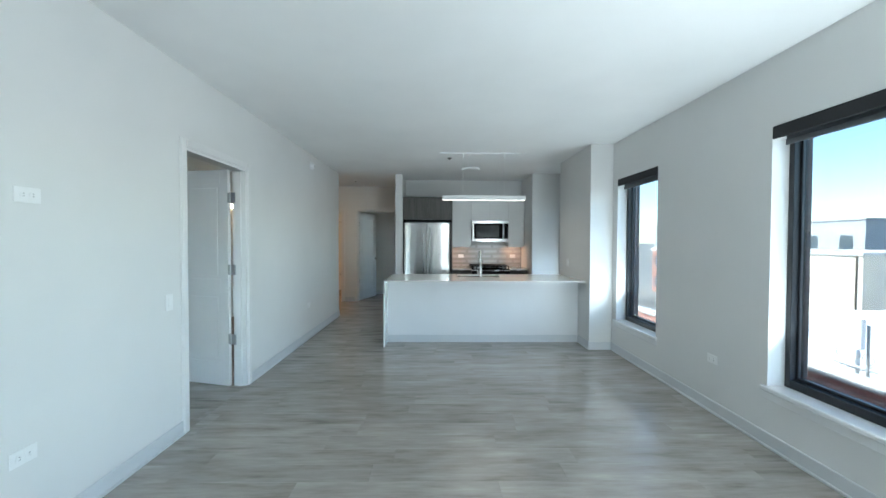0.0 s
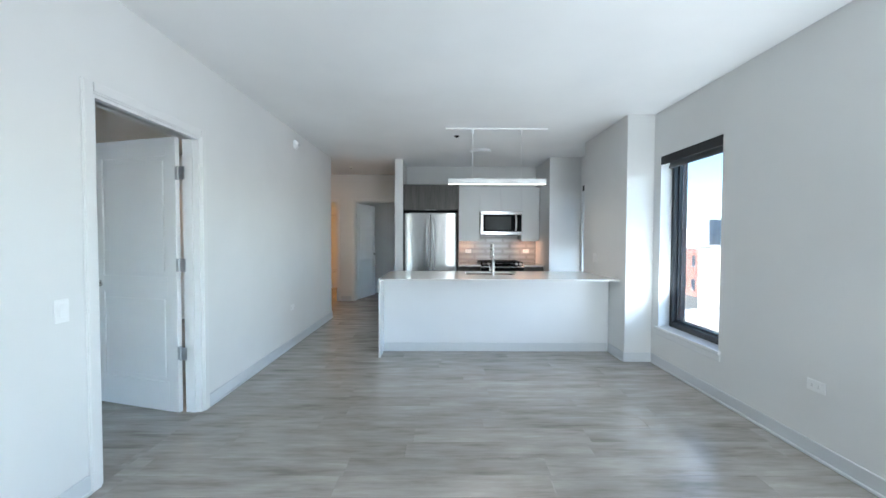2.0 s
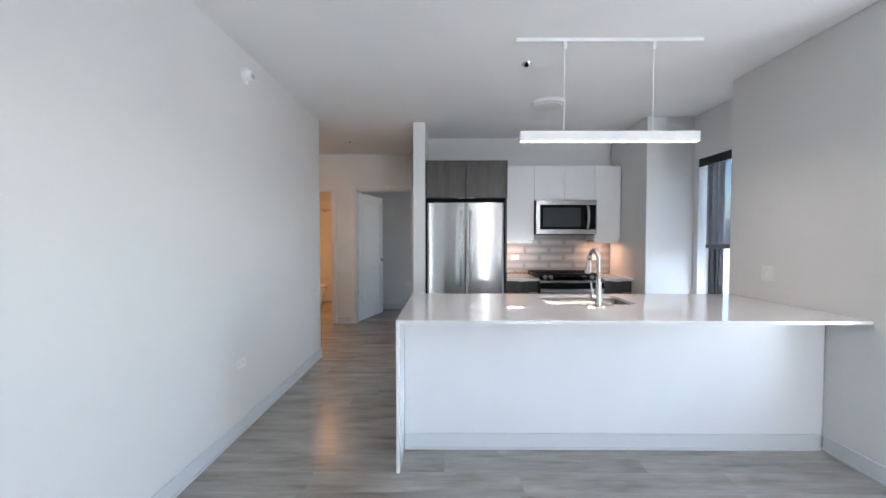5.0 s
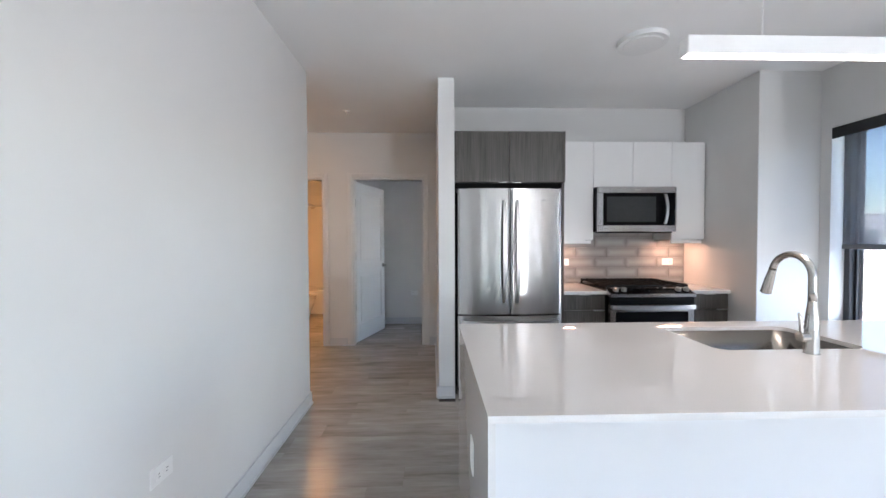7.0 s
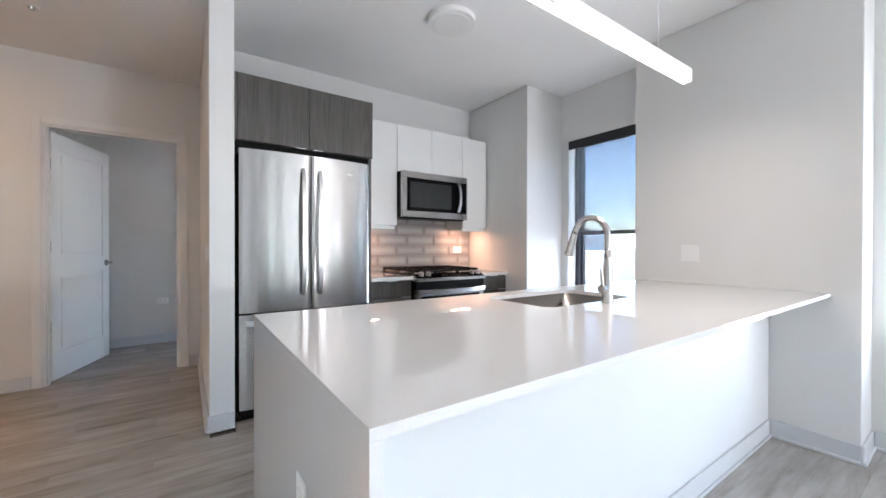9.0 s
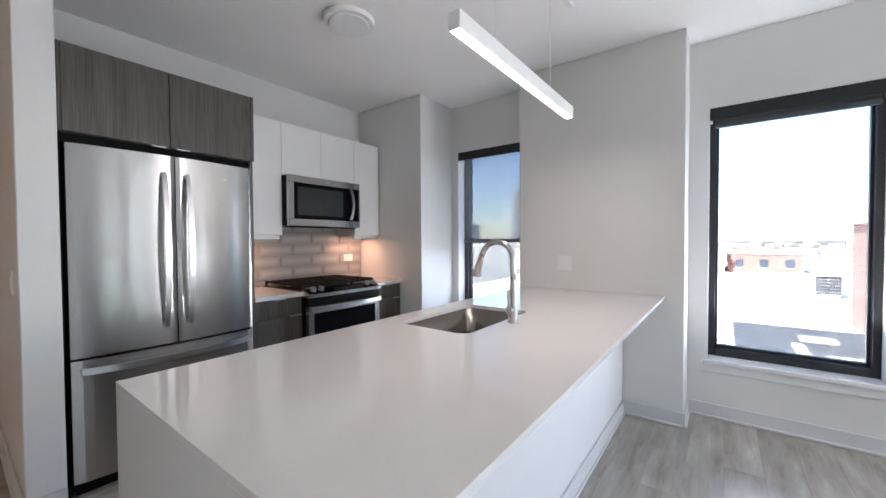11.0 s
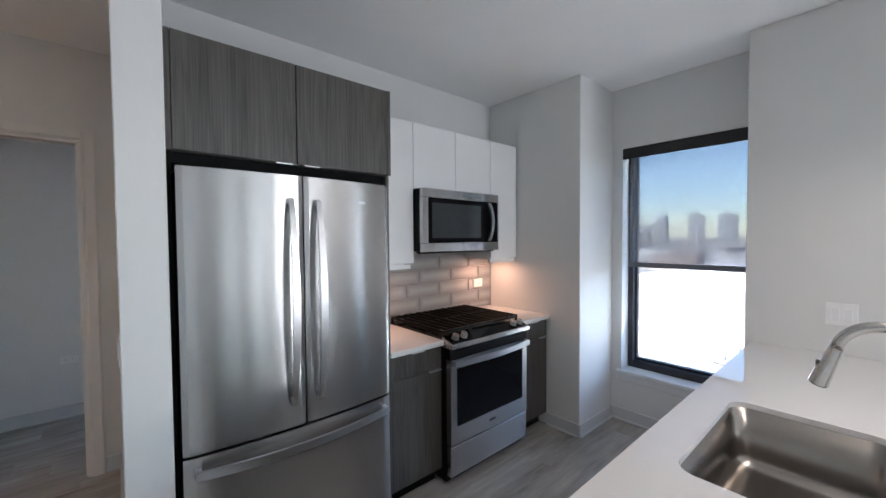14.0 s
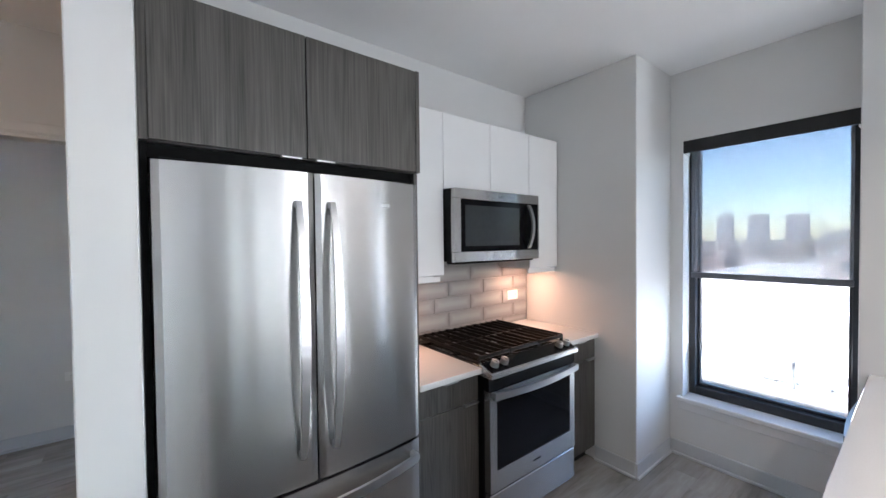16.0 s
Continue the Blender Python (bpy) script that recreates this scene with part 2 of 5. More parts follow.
def bricks(name, scale=1.0):
    m, nt, out = tree(name)
    v = coords(nt)
    mp = nt.nodes.new("ShaderNodeMapping")
    mp.inputs["Rotation"].default_value = (radians(90), 0, radians(90))
    nt.links.new(v, mp.inputs["Vector"])
    b = nt.nodes.new("ShaderNodeTexBrick")
    b.inputs["Color1"].default_value, b.inputs["Color2"].default_value = (0.36, 0.17, 0.135, 1), (0.27, 0.12, 0.095, 1)
    b.inputs["Mortar"].default_value = (0.40, 0.36, 0.33, 1)
    b.inputs["Scale"].default_value = 2.0 * scale
    b.inputs["Mortar Size"].default_value = 0.018
    b.inputs["Row Height"].default_value, b.inputs["Brick Width"].default_value = 0.15, 0.44
    nt.links.new(mp.outputs[0], b.inputs["Vector"])
    principled(nt, out, b.outputs["Color"], 0.9, 0, bump(nt, b.outputs["Fac"], 0.4, -0.01))
    return m


M_WALL = paint("wall paint", (0.72, 0.717, 0.705), 0.55)
M_CEIL = paint("ceiling paint", (0.90, 0.90, 0.895), 0.75)
M_TRIM = paint("trim paint", (0.74, 0.735, 0.725), 0.38, 0.02)
M_BASE = paint("baseboard paint", (0.60, 0.615, 0.63), 0.4, 0.02)
M_DOOR = paint("door paint", (0.76, 0.76, 0.755), 0.36, 0.02)
M_ISLAND = paint("island paint", (0.72, 0.725, 0.735), 0.45, 0.02)
M_QUARTZ = plain("white quartz", (0.73, 0.715, 0.70), 0.035, vary=0.025, scale=180, grain=0.002, Coat_Weight=0.2, Coat_Roughness=0.03)
M_WHITE_GLOSS = plain("white cabinet lacquer", (0.83, 0.83, 0.825), 0.22, vary=0.01, scale=6, grain=0.01)
M_PLASTIC = plain("white plastic", (0.83, 0.83, 0.825), 0.35, vary=0.015, grain=0.01)
M_DARKWOOD = laminate("grey wood laminate", (0.030, 0.027, 0.024), (0.128, 0.117, 0.105))
M_STEEL = steel("brushed stainless steel", (0.54, 0.537, 0.533), 0.24, 0.97, wavy=0.12)
M_STEEL_H = steel("satin steel handle", (0.50, 0.50, 0.505), 0.30, 0.6)
M_SINK = steel("sink steel", (0.31, 0.285, 0.26), 0.25, 0.2, (300, 4, 4), 0.02)
M_NICKEL = plain("brushed nickel", (0.54, 0.53, 0.51), 0.26, 1.0, vary=0.05, scale=60, grain=0.01)
M_HINGE = plain("satin nickel hinge", (0.44, 0.45, 0.46), 0.36, 0.8, vary=0.05)
M_CHROME = plain("polished chrome", (0.72, 0.72, 0.72), 0.10, 1.0, vary=0.02, grain=0.0)
M_BLACK = plain("black plastic", (0.005, 0.005, 0.0055), 0.34, Specular_IOR_Level=0.08)
M_BLACKGLASS = plain("black oven glass", (0.005, 0.005, 0.006), 0.06, vary=0.02, grain=0.0, Specular_IOR_Level=0.1)
M_MWGLASS = plain("smoked microwave window", (0.030, 0.032, 0.033), 0.10, vary=0.05, grain=0.0)
M_IRON = plain("cast iron", (0.0045, 0.0045, 0.0045), 0.38, 0.0, vary=0.3, scale=90, grain=0.15, Specular_IOR_Level=0.15)
M_ENAMEL = plain("black enamel", (0.006, 0.006, 0.006), 0.12, vary=0.1, Specular_IOR_Level=0.4)
M_PLANK = plank_wood("grey vinyl plank")
M_SUB = plain("floor underlay", (0.06, 0.055, 0.05), 0.9)
M_TILE = tile_glaze("grey glazed tile")
M_GROUT = plain("grout", (0.33, 0.315, 0.30), 0.9, vary=0.1, scale=80)
M_FRAME = plain("black window frame", (0.020, 0.022, 0.026), 0.35, vary=0.1)
M_PANE = pane_glass("window glass")
M_SHADE = shade_mesh("grey solar screen", 0.47, (0.09, 0.09, 0.093))
M_VALANCE = plain("black fabric", (0.014, 0.015, 0.017), 0.7, vary=0.2, scale=300, grain=0.2)
M_HEM = plain("grey hem bar", (0.11, 0.115, 0.125), 0.5)
M_SILL = paint("white sill", (0.78, 0.78, 0.78), 0.22, 0.01)
M_DIFFUSER = glow("lit diffuser", (1.0, 0.89, 0.80), 0.14)
M_PUCK = glow("lit puck", (1.0, 0.62, 0.34), 1.5)
M_BULB = glow("lit bulb", (1.0, 0.78, 0.50), 1.2)
M_MATTE = plain("matt black", (0.010, 0.010, 0.010), 0.95, vary=0.1, Specular_IOR_Level=0.1)
M_RUBBER = plain("dark rubber", (0.02, 0.02, 0.02), 0.6)
M_BRICK = bricks("red brick")
M_COPING = plain("concrete coping", (0.45, 0.44, 0.43), 0.85, vary=0.2, scale=3)
M_ROOF = plain("pale roof membrane", (0.74, 0.73, 0.71), 0.8, vary=0.08, scale=0.4)
M_GRAVEL = plain("dark gravel", (0.085, 0.095, 0.11), 0.95, vary=0.55, scale=5, grain=0.6)
M_GROUND = plain("city ground", (0.17, 0.165, 0.155), 0.95, vary=0.4, scale=0.02)
M_CREAM = plain("cream stucco", (0.62, 0.56, 0.48), 0.9, vary=0.08, scale=0.5)
def mixed_houses(name):
    """Render, brick and pale roofs, one colour to a house."""
    m, nt, out = tree(name)
    geo = nt.nodes.new("ShaderNodeNewGeometry")
    col = ramp(nt, geo.outputs["Random Per Island"], [(0.0, (0.30, 0.28, 0.26)), (0.25, (0.24, 0.16, 0.13)), (0.5, (0.48, 0.47, 0.46)), (0.75, (0.20, 0.21, 0.23)), (1.0, (0.30, 0.26, 0.21))])
    principled(nt, out, mixc(nt, 0.12, col, noise_tex(nt, coords(nt), 0.6, 3)), 0.9)
    return m


M_HOUSES = mixed_houses("far houses")
M_GREYWALL = plain("grey cladding", (0.33, 0.34, 0.36), 0.8, vary=0.1, scale=0.3)
M_TOWER = plain("hazy concrete", (0.31, 0.305, 0.30), 0.9, vary=0.05, scale=0.05)
M_TOWER_WIN = plain("hazy tower windows", (0.22, 0.235, 0.26), 0.5, vary=0.1, scale=0.2)
M_DARKGLASS = plain("dark window glass", (0.05, 0.07, 0.09), 0.1)
M_LEAF = plain("leaves", (0.085, 0.10, 0.055), 0.7, vary=0.4, scale=0.8)
M_BARK = plain("bark", (0.10, 0.075, 0.055), 0.9, vary=0.3, scale=6)
M_PORCELAIN = plain("white porcelain", (0.80, 0.79, 0.77), 0.12, vary=0.01)
M_GALV = plain("galvanised metal", (0.45, 0.46, 0.47), 0.45, 0.7, vary=0.15, scale=4)
M_OUTBRICK = plain("weathered facade brick", (0.30, 0.27, 0.25), 0.9, vary=0.2, scale=8)


# ---- mesh helpers ----
ORIGIN = {}


def thing(name, at, label, category, group=""):
    e = new(name)
    e.empty_display_size = 0.1
    e.location = at
    ORIGIN[e] = Vector(at)
    return tagged(e, label, category, group)


def part(name, bm, material, parent=None, label="", smooth=False, local=False):
    """One mesh object from a bmesh given in world metres (local: in its parent's own axes)."""
    me = bpy.data.meshes.new(name)
    if parent is not None and not local:
        bmesh.ops.translate(bm, verts=bm.verts, vec=-ORIGIN[parent])
    bmesh.ops.recalc_face_normals(bm, faces=bm.faces)
    bm.to_mesh(me)
    bm.free()
    me.materials.append(material)
    if smooth:
        me.shade_smooth()
    ob = new(name, me)
    if parent is not None:
        ob.parent = parent
        ORIGIN[ob] = ORIGIN[parent]
    else:
        ORIGIN[ob] = Vector((0, 0, 0))
    return tagged(ob, label)


def structure(name, bm, material, label="", category=""):
    return tagged(part(name, bm, material), label, category, "", "structure")


def box(bm, x0, x1, y0, y1, z0, z1, bev=0.0, seg=1):
    r = bmesh.ops.create_cube(bm, size=1.0, matrix=Matrix.Translation(((x0 + x1) / 2, (y0 + y1) / 2, (z0 + z1) / 2)) @ Matrix.Diagonal((x1 - x0, y1 - y0, z1 - z0, 1)))
    if bev:
        es = list({e for v in r["verts"] for e in v.link_edges})
        bmesh.ops.bevel(bm, geom=es, offset=bev, segments=seg, affect="EDGES", profile=0.5)
    return bm


def B(*a, **k):
    return box(bmesh.new(), *a, **k)


def cyl(bm, p0, p1, r0, r1=None, n=20, caps=True):
    p0, p1 = Vector(p0), Vector(p1)
    r1 = r0 if r1 is None else r1
    d = p1 - p0
    m = Matrix.Translation((p0 + p1) / 2) @ d.to_track_quat("Z", "Y").to_matrix().to_4x4()
    bmesh.ops.create_cone(bm, cap_ends=caps, segments=n, radius1=r0, radius2=r1, depth=d.length, matrix=m)
    return bm


def C(*a, **k):
    return cyl(bmesh.new(), *a, **k)


def sweep(bm, pts, section, up=(0, 0, 1), caps=True):
    """Sweep a closed 2D section (side, up) along points; section may be a function of 0..1."""
    pts = [Vector(p) for p in pts]
    rings = []
    for i, p in enumerate(pts):
        d = (pts[min(i + 1, len(pts) - 1)] - pts[max(i - 1, 0)]).normalized()
        side = d.cross(Vector(up))
        side = side.normalized() if side.length > 1e-4 else Vector((1, 0, 0))
        nup = side.cross(d).normalized()
        sec = section(i / (len(pts) - 1)) if callable(section) else section
        rings.append([bm.verts.new(p + side * a + nup * b) for a, b in sec])
    for a, b in zip(rings, rings[1:]):
        for j in range(len(a)):
            k = (j + 1) % len(a)
            bm.faces.new((a[j], a[k], b[k], b[j]))
    if caps:
        bm.faces.new(rings[0])
        bm.faces.new(list(reversed(rings[-1])))
    return bm


def circle(r, n=12):
    return [(r * math.cos(2 * math.pi * i / n), r * math.sin(2 * math.pi * i / n)) for i in range(n)]


def rect(w, h):
    return [(-w / 2, -h / 2), (w / 2, -h / 2), (w / 2, h / 2), (-w / 2, h / 2)]


def prism(bm, poly, axis, a, b):
    """Extrude a polygon. axis 0: poly is (y, z), along x; 1: (x, z), along y; 2: (x, y), along z."""
    def place(p, t):
        return {0: (t, p[0], p[1]), 1: (p[0], t, p[1]), 2: (p[0], p[1], t)}[axis]
    lo = [bm.verts.new(place(p, a)) for p in poly]
    hi = [bm.verts.new(place(p, b)) for p in poly]
    bm.faces.new(lo)
    bm.faces.new(list(reversed(hi)))
    for i in range(len(poly)):
        j = (i + 1) % len(poly)
        bm.faces.new((lo[i], hi[i], hi[j], lo[j]))
    return bm


def rounded(x0, x1, y0, y1, r, n=6):
    out = []
    for cx, cy, s in ((x1 - r, y1 - r, 0), (x0 + r, y1 - r, 90), (x0 + r, y0 + r, 180), (x1 - r, y0 + r, 270)):
        for i in range(n + 1):
            a = radians(s + 90 * i / n)
            out.append((cx + r * math.cos(a), cy + r * math.sin(a)))
    return out


def arc_pts(f, n=16):
    return [f(i / n) for i in range(n + 1)]


# ---- structure ----
XL, XR = -1.37, 2.908            # faces of the long walls
Y0, YB, YH = -3.0, 8.925, 9.88  # wall behind the start, kitchen wall, hall wall
ZC = 2.77
XO = 3.16                        # outer face of the window wall
T = 0.12

# window openings in the window wall: (y0, y1)
# first two, behind the start, are unseen and added to take fill lamps
WINDOWS = [(-1.95, -1.07), (0.30, 1.18), (2.55, 3.43), (4.80, 5.69), (7.070, 7.93)]
WZ0, WZ1 = 0.415, 2.275

bm = bmesh.new()
ys = [Y0 - 0.25] + [v for w in WINDOWS for v in w] + [10.28, 10.50] + [13.0]
for a, b in zip(ys[0::2], ys[1::2]):
    box(bm, XR, XO, a, b, -0.3, ZC)
for a, b in WINDOWS + [(10.28, 10.50)]:
    box(bm, XR, XO, a, b, -0.3, WZ0)
    box(bm, XR, XO, a, b, WZ1, ZC)
structure("wall_east", bm, M_WALL, "light grey painted wall with tall windows", "wall")

bm = bmesh.new()
DY0, DY1, DZ = 3.69, 4.595, 2.165
box(bm, XL - T, XL, Y0, DY0, 0, ZC)
box(bm, XL - T, XL, DY1, 8.127, 0, ZC)
box(bm, XL - T, XL, DY0, DY1, DZ, ZC)
box(bm, -5.2, XL - T, 8.007, 8.127, 0, ZC)
structure("wall_west", bm, M_WALL, "light grey painted wall with a bedroom doorway", "wall")

# wall behind the start, with two tall windows added unseen for light and reflections
bm = bmesh.new()
REAR = [(-0.35, 0.65), (1.15, 2.15)]
RZ0, RZ1 = 0.25, 2.45
xs = [XL - T] + [v for w in REAR for v in w] + [XR]
for a, b in zip(xs[0::2], xs[1::2]):
    box(bm, a, b, Y0 - 0.25, Y0, 0, ZC)
for a, b in REAR:
    box(bm, a, b, Y0 - 0.25, Y0, 0, RZ0)
    box(bm, a, b, Y0 - 0.25, Y0, RZ1, ZC)
structure("wall_south", bm, M_WALL, "light grey painted end wall", "wall")

bm = bmesh.new()
box(bm, -0.14, XR, YB, YB + T, 0, ZC)
structure("wall_kitchen", bm, M_WALL, "light grey painted kitchen wall", "wall")

bm = bmesh.new()
box(bm, -0.281, -0.14, 8.204, YH, 0, ZC, 0.004)
structure("wall_wing", bm, M_WALL, "narrow white wall beside the refrigerator", "wall")

bm = bmesh.new()
box(bm, 2.374, XR, 8.012, YB, 0, ZC, 0.004)
structure("wall_pier", bm, M_WALL, "light grey painted pier beside the window", "wall")

bm = bmesh.new()
box(bm, 2.60, XR, 5.815, 7.056, 0, ZC, 0.004)
structure("wall_chase", bm, M_WALL, "light grey boxed-out wall at the island", "wall")

bm = bmesh.new()
BX0, BX1, CX0, CX1, HZ = -1.375, -0.445, -2.52, -1.745, 2.185
for a, b in ((-5.2, CX0), (CX1, BX0), (BX1, -0.14)):
    box(bm, a, b, YH, YH + T, 0, ZC)
for a, b in ((CX0, CX1), (BX0, BX1)):
    box(bm, a, b, YH, YH + T, HZ, ZC)
box(bm, -0.14, XR, YB + T, YH + T, 0, ZC)
structure("wall_hall", bm, M_WALL, "light grey hall wall with two doorways", "wall")

bm = bmesh.new()
box(bm, -1.56, XR, 11.15, 11.27, 0, ZC)
structure("wall_bedroom", bm, M_WALL, "grey bedroom wall", "wall")
bm = bmesh.new()
box(bm, -1.68, -1.56, YH + T, 12.9, 0, ZC)
structure("wall_bath_side", bm, M_WALL, "wall between bathroom and bedroom", "wall")
bm = bmesh.new()
box(bm, -3.15, -1.68, 12.78, 12.9, 0, ZC)
structure("wall_bath_end", bm, M_WALL, "bathroom end wall", "wall")
bm = bmesh.new()
box(bm, -3.27, -3.15, YH + T, 12.9, 0, ZC)
structure("wall_bath_west", bm, M_WALL, "bathroom side wall", "wall")
bm = bmesh.new()
box(bm, -5.32, -5.2, Y0 - 0.25, 13.0, -0.3, ZC)
structure("wall_outer_west", bm, M_WALL, "outer wall of the flat", "wall")
bm = bmesh.new()
for a, b, c, d in ((-5.2, -4.2, -0.3, ZC), (-3.0, XL - T, -0.3, ZC), (-4.2, -3.0, -0.3, 0.4), (-4.2, -3.0, 2.3, ZC)):
    box(bm, a, b, Y0 - 0.25, Y0, c, d)
box(bm, -5.2, XO, 13.0, 13.12, -0.3, ZC)
structure("wall_outer_ends", bm, M_WALL, "outer end walls of the flat", "wall")

bm = bmesh.new()
box(bm, -5.32, XO, Y0 - 0.25, 13.12, ZC, 3.25)
structure("ceiling", bm, M_CEIL, "smooth white painted ceiling", "ceiling")
bm = bmesh.new()
box(bm, -5.2, XR, Y0, 13.0, -0.3, -0.008)
floor = structure("floor", bm, M_SUB, "grey wood-look vinyl plank floor", "floor")

# facade of the flat's own building
bm = bmesh.new()
box(bm, -5.4, XO, Y0 - 0.25, 13.12, -12.0, -0.31)
box(bm, -5.4, XO, Y0 - 0.25, 13.12, 3.26, 4.3)
structure("facade", bm, M_OUTBRICK, "brick facade of the building", "facade")


bm = bmesh.new()
for a, b in zip(ys[0::2], ys[1::2]):
    box(bm, XO + 0.002, XO + 0.04, a, b, -0.30, 3.25)
for a, b in WINDOWS + [(10.28, 10.50)]:
    box(bm, XO + 0.002, XO + 0.04, a, b, -0.30, WZ0)
    box(bm, XO + 0.002, XO + 0.04, a, b, WZ1, 3.25)
structure("outer_leaf", bm, M_OUTBRICK, "weathered brick outer leaf round the windows", "facade")


def baseboard(x0, y0, x1, y1, nx, ny, h=0.105):
    """A painted baseboard with a small shoe along a wall, standing off towards (nx, ny)."""
    bm = bmesh.new()
    for t, z0, z1 in ((0.013, 0.0, h), (0.024, 0.0, 0.018)):
        pts = [(x0, y0), (x1, y1), (x1 + nx * t, y1 + ny * t), (x0 + nx * t, y0 + ny * t)]
        xs, ys = [p[0] for p in pts], [p[1] for p in pts]
        box(bm, min(xs), max(xs), min(ys), max(ys), z0, z1, 0.004)
    structure("baseboard", bm, M_BASE, "white painted baseboard", "baseboard")


for seg in ((XL, Y0, XL, DY0 - 0.066, 1, 0), (XL, DY1 + 0.066, XL, 8.14, 1, 0), (-4.0, 8.127, XL + 0.013, 8.127, 0, 1),
            (XR, Y0, XR, 5.802, -1, 0), (2.587, 5.815, XR - 0.013, 5.815, 0, -1), (2.60, 5.815, 2.60, 6.193, -1, 0),
            (XR, 7.07, XR, 7.999, -1, 0), (2.361, 8.012, XR - 0.013, 8.012, 0, -1), (2.374, 8.012, 2.374, 8.30, -1, 0),
            (-0.294, 8.204, -0.14, 8.204, 0, -1), (-0.281, 8.204, -0.281, YH, -1, 0), (BX1 + 0.07, YH, -0.294, YH, 0, -1),
            (CX1 + 0.07, YH, BX0 - 0.07, YH, 0, -1), (-4.0, YH, CX0 - 0.07, YH, 0, -1),
            (-1.56, 11.15, XR, 11.15, 0, -1), (XL, Y0, XR, Y0, 0, 1)):
    baseboard(*seg)


# ---- windows ----
def window(index, y0, y1, drop):
    """A fixed black-framed window in the east wall, with sill, roller shade and valance."""
    w = tagged(thing("window_%d" % index, (XR, (y0 + y1) / 2, WZ0), "black framed window with a white sill in a deep reveal", "window"), kind="structure")
    xf, xb, fw = 3.030, 3.125, 0.040
    bm = bmesh.new()
    for a, b, c, d in ((y0, y0 + fw, WZ0, WZ1), (y1 - fw, y1, WZ0, WZ1), (y0 + fw, y1 - fw, WZ0 + 0.0, WZ0 + 0.075), (y0 + fw, y1 - fw, WZ1 - fw, WZ1)):
        box(bm, xf, xb, a, b, c, d, 0.003)
    for a, b, c, d in ((y0 + fw, y0 + fw + 0.016, WZ0 + 0.075, WZ1 - fw), (y1 - fw - 0.016, y1 - fw, WZ0 + 0.075, WZ1 - fw), (y0 + fw, y1 - fw, WZ0 + 0.075, WZ0 + 0.095)):
        box(bm, xf + 0.045, xb - 0.006, a, b, c, d, 0.002)
    part("window_frame", bm, M_FRAME, w, "black aluminium frame")
    bm = bmesh.new()
    box(bm, xf + 0.062, xf + 0.068, y0 + fw, y1 - fw, WZ0 + 0.075, WZ1 - fw)
    pane = part("pane", bm, M_PANE, w, "glass darkened to dim the view")
    pane.visible_shadow = False
    bm = bmesh.new()
    box(bm, XR - 0.028, xf - 0.001, y0 + 0.001, y1 - 0.001, WZ0 - 0.012, WZ0 + 0.020, 0.004)
    box(bm, XR - 0.030, XR - 0.0005, y0 - 0.034, y1 + 0.034, WZ0 - 0.014, WZ0 + 0.018, 0.005)
    box(bm, XR - 0.012, XR - 0.0005, y0 - 0.028, y1 + 0.028, WZ0 - 0.075, WZ0 - 0.016, 0.003)
    part("window_sill", bm, M_SILL, w, "glossy white sill")
    # roller shade hung inside the top of the reveal
    s = thing("roller_shade", (XR, (y0 + y1) / 2, WZ1), "grey solar roller shade %s under a black valance" % ("half drawn down" if drop > 0.5 else "rolled up"), "window shade", "window shades")
    bm = bmesh.new()
    box(bm, XR - 0.004, XR + 0.012, y0 + 0.002, y1 - 0.002, WZ1 - 0.088, WZ1 - 0.002, 0.002)
    box(bm, XR + 0.012, XR + 0.085, y0 + 0.002, y1 - 0.002, WZ1 - 0.012, WZ1 - 0.002)
    part("valance", bm, M_VALANCE, s, "black valance")
    bm = bmesh.new()
    cyl(bm, (XR + 0.05, y0 + 0.02, WZ1 - 0.05), (XR + 0.05, y1 - 0.02, WZ1 - 0.05), 0.026)
    part("roll", bm, M_HEM, s, smooth=False)
    for yy in (y0 + 0.003, y1 - 0.017):
        bm = bmesh.new()
        box(bm, XR + 0.014, XR + 0.085, yy, yy + 0.014, WZ1 - 0.095, WZ1 - 0.012, 0.002)
        part("bracket", bm, M_PLASTIC, s, "white bracket")
    xs = XR + 0.072
    bm = bmesh.new()
    box(bm, xs, xs + 0.0012, y0 + 0.032, y1 - 0.032, WZ1 - 0.05 - drop, WZ1 - 0.05)
    part("screen", bm, M_SHADE if drop > 0.5 else M_HEM, s, "woven grey screen")
    bm = bmesh.new()
    box(bm, xs - 0.008, xs + 0.009, y0 + 0.030, y1 - 0.030, WZ1 - 0.05 - drop - 0.040, WZ1 - 0.05 - drop, 0.004)
    part("hem_bar", bm, M_HEM, s, "grey hem bar")


for i, (a, b) in enumerate(WINDOWS):
    window(i + 1, a, b, 0.89 if i == 4 else 0.045)


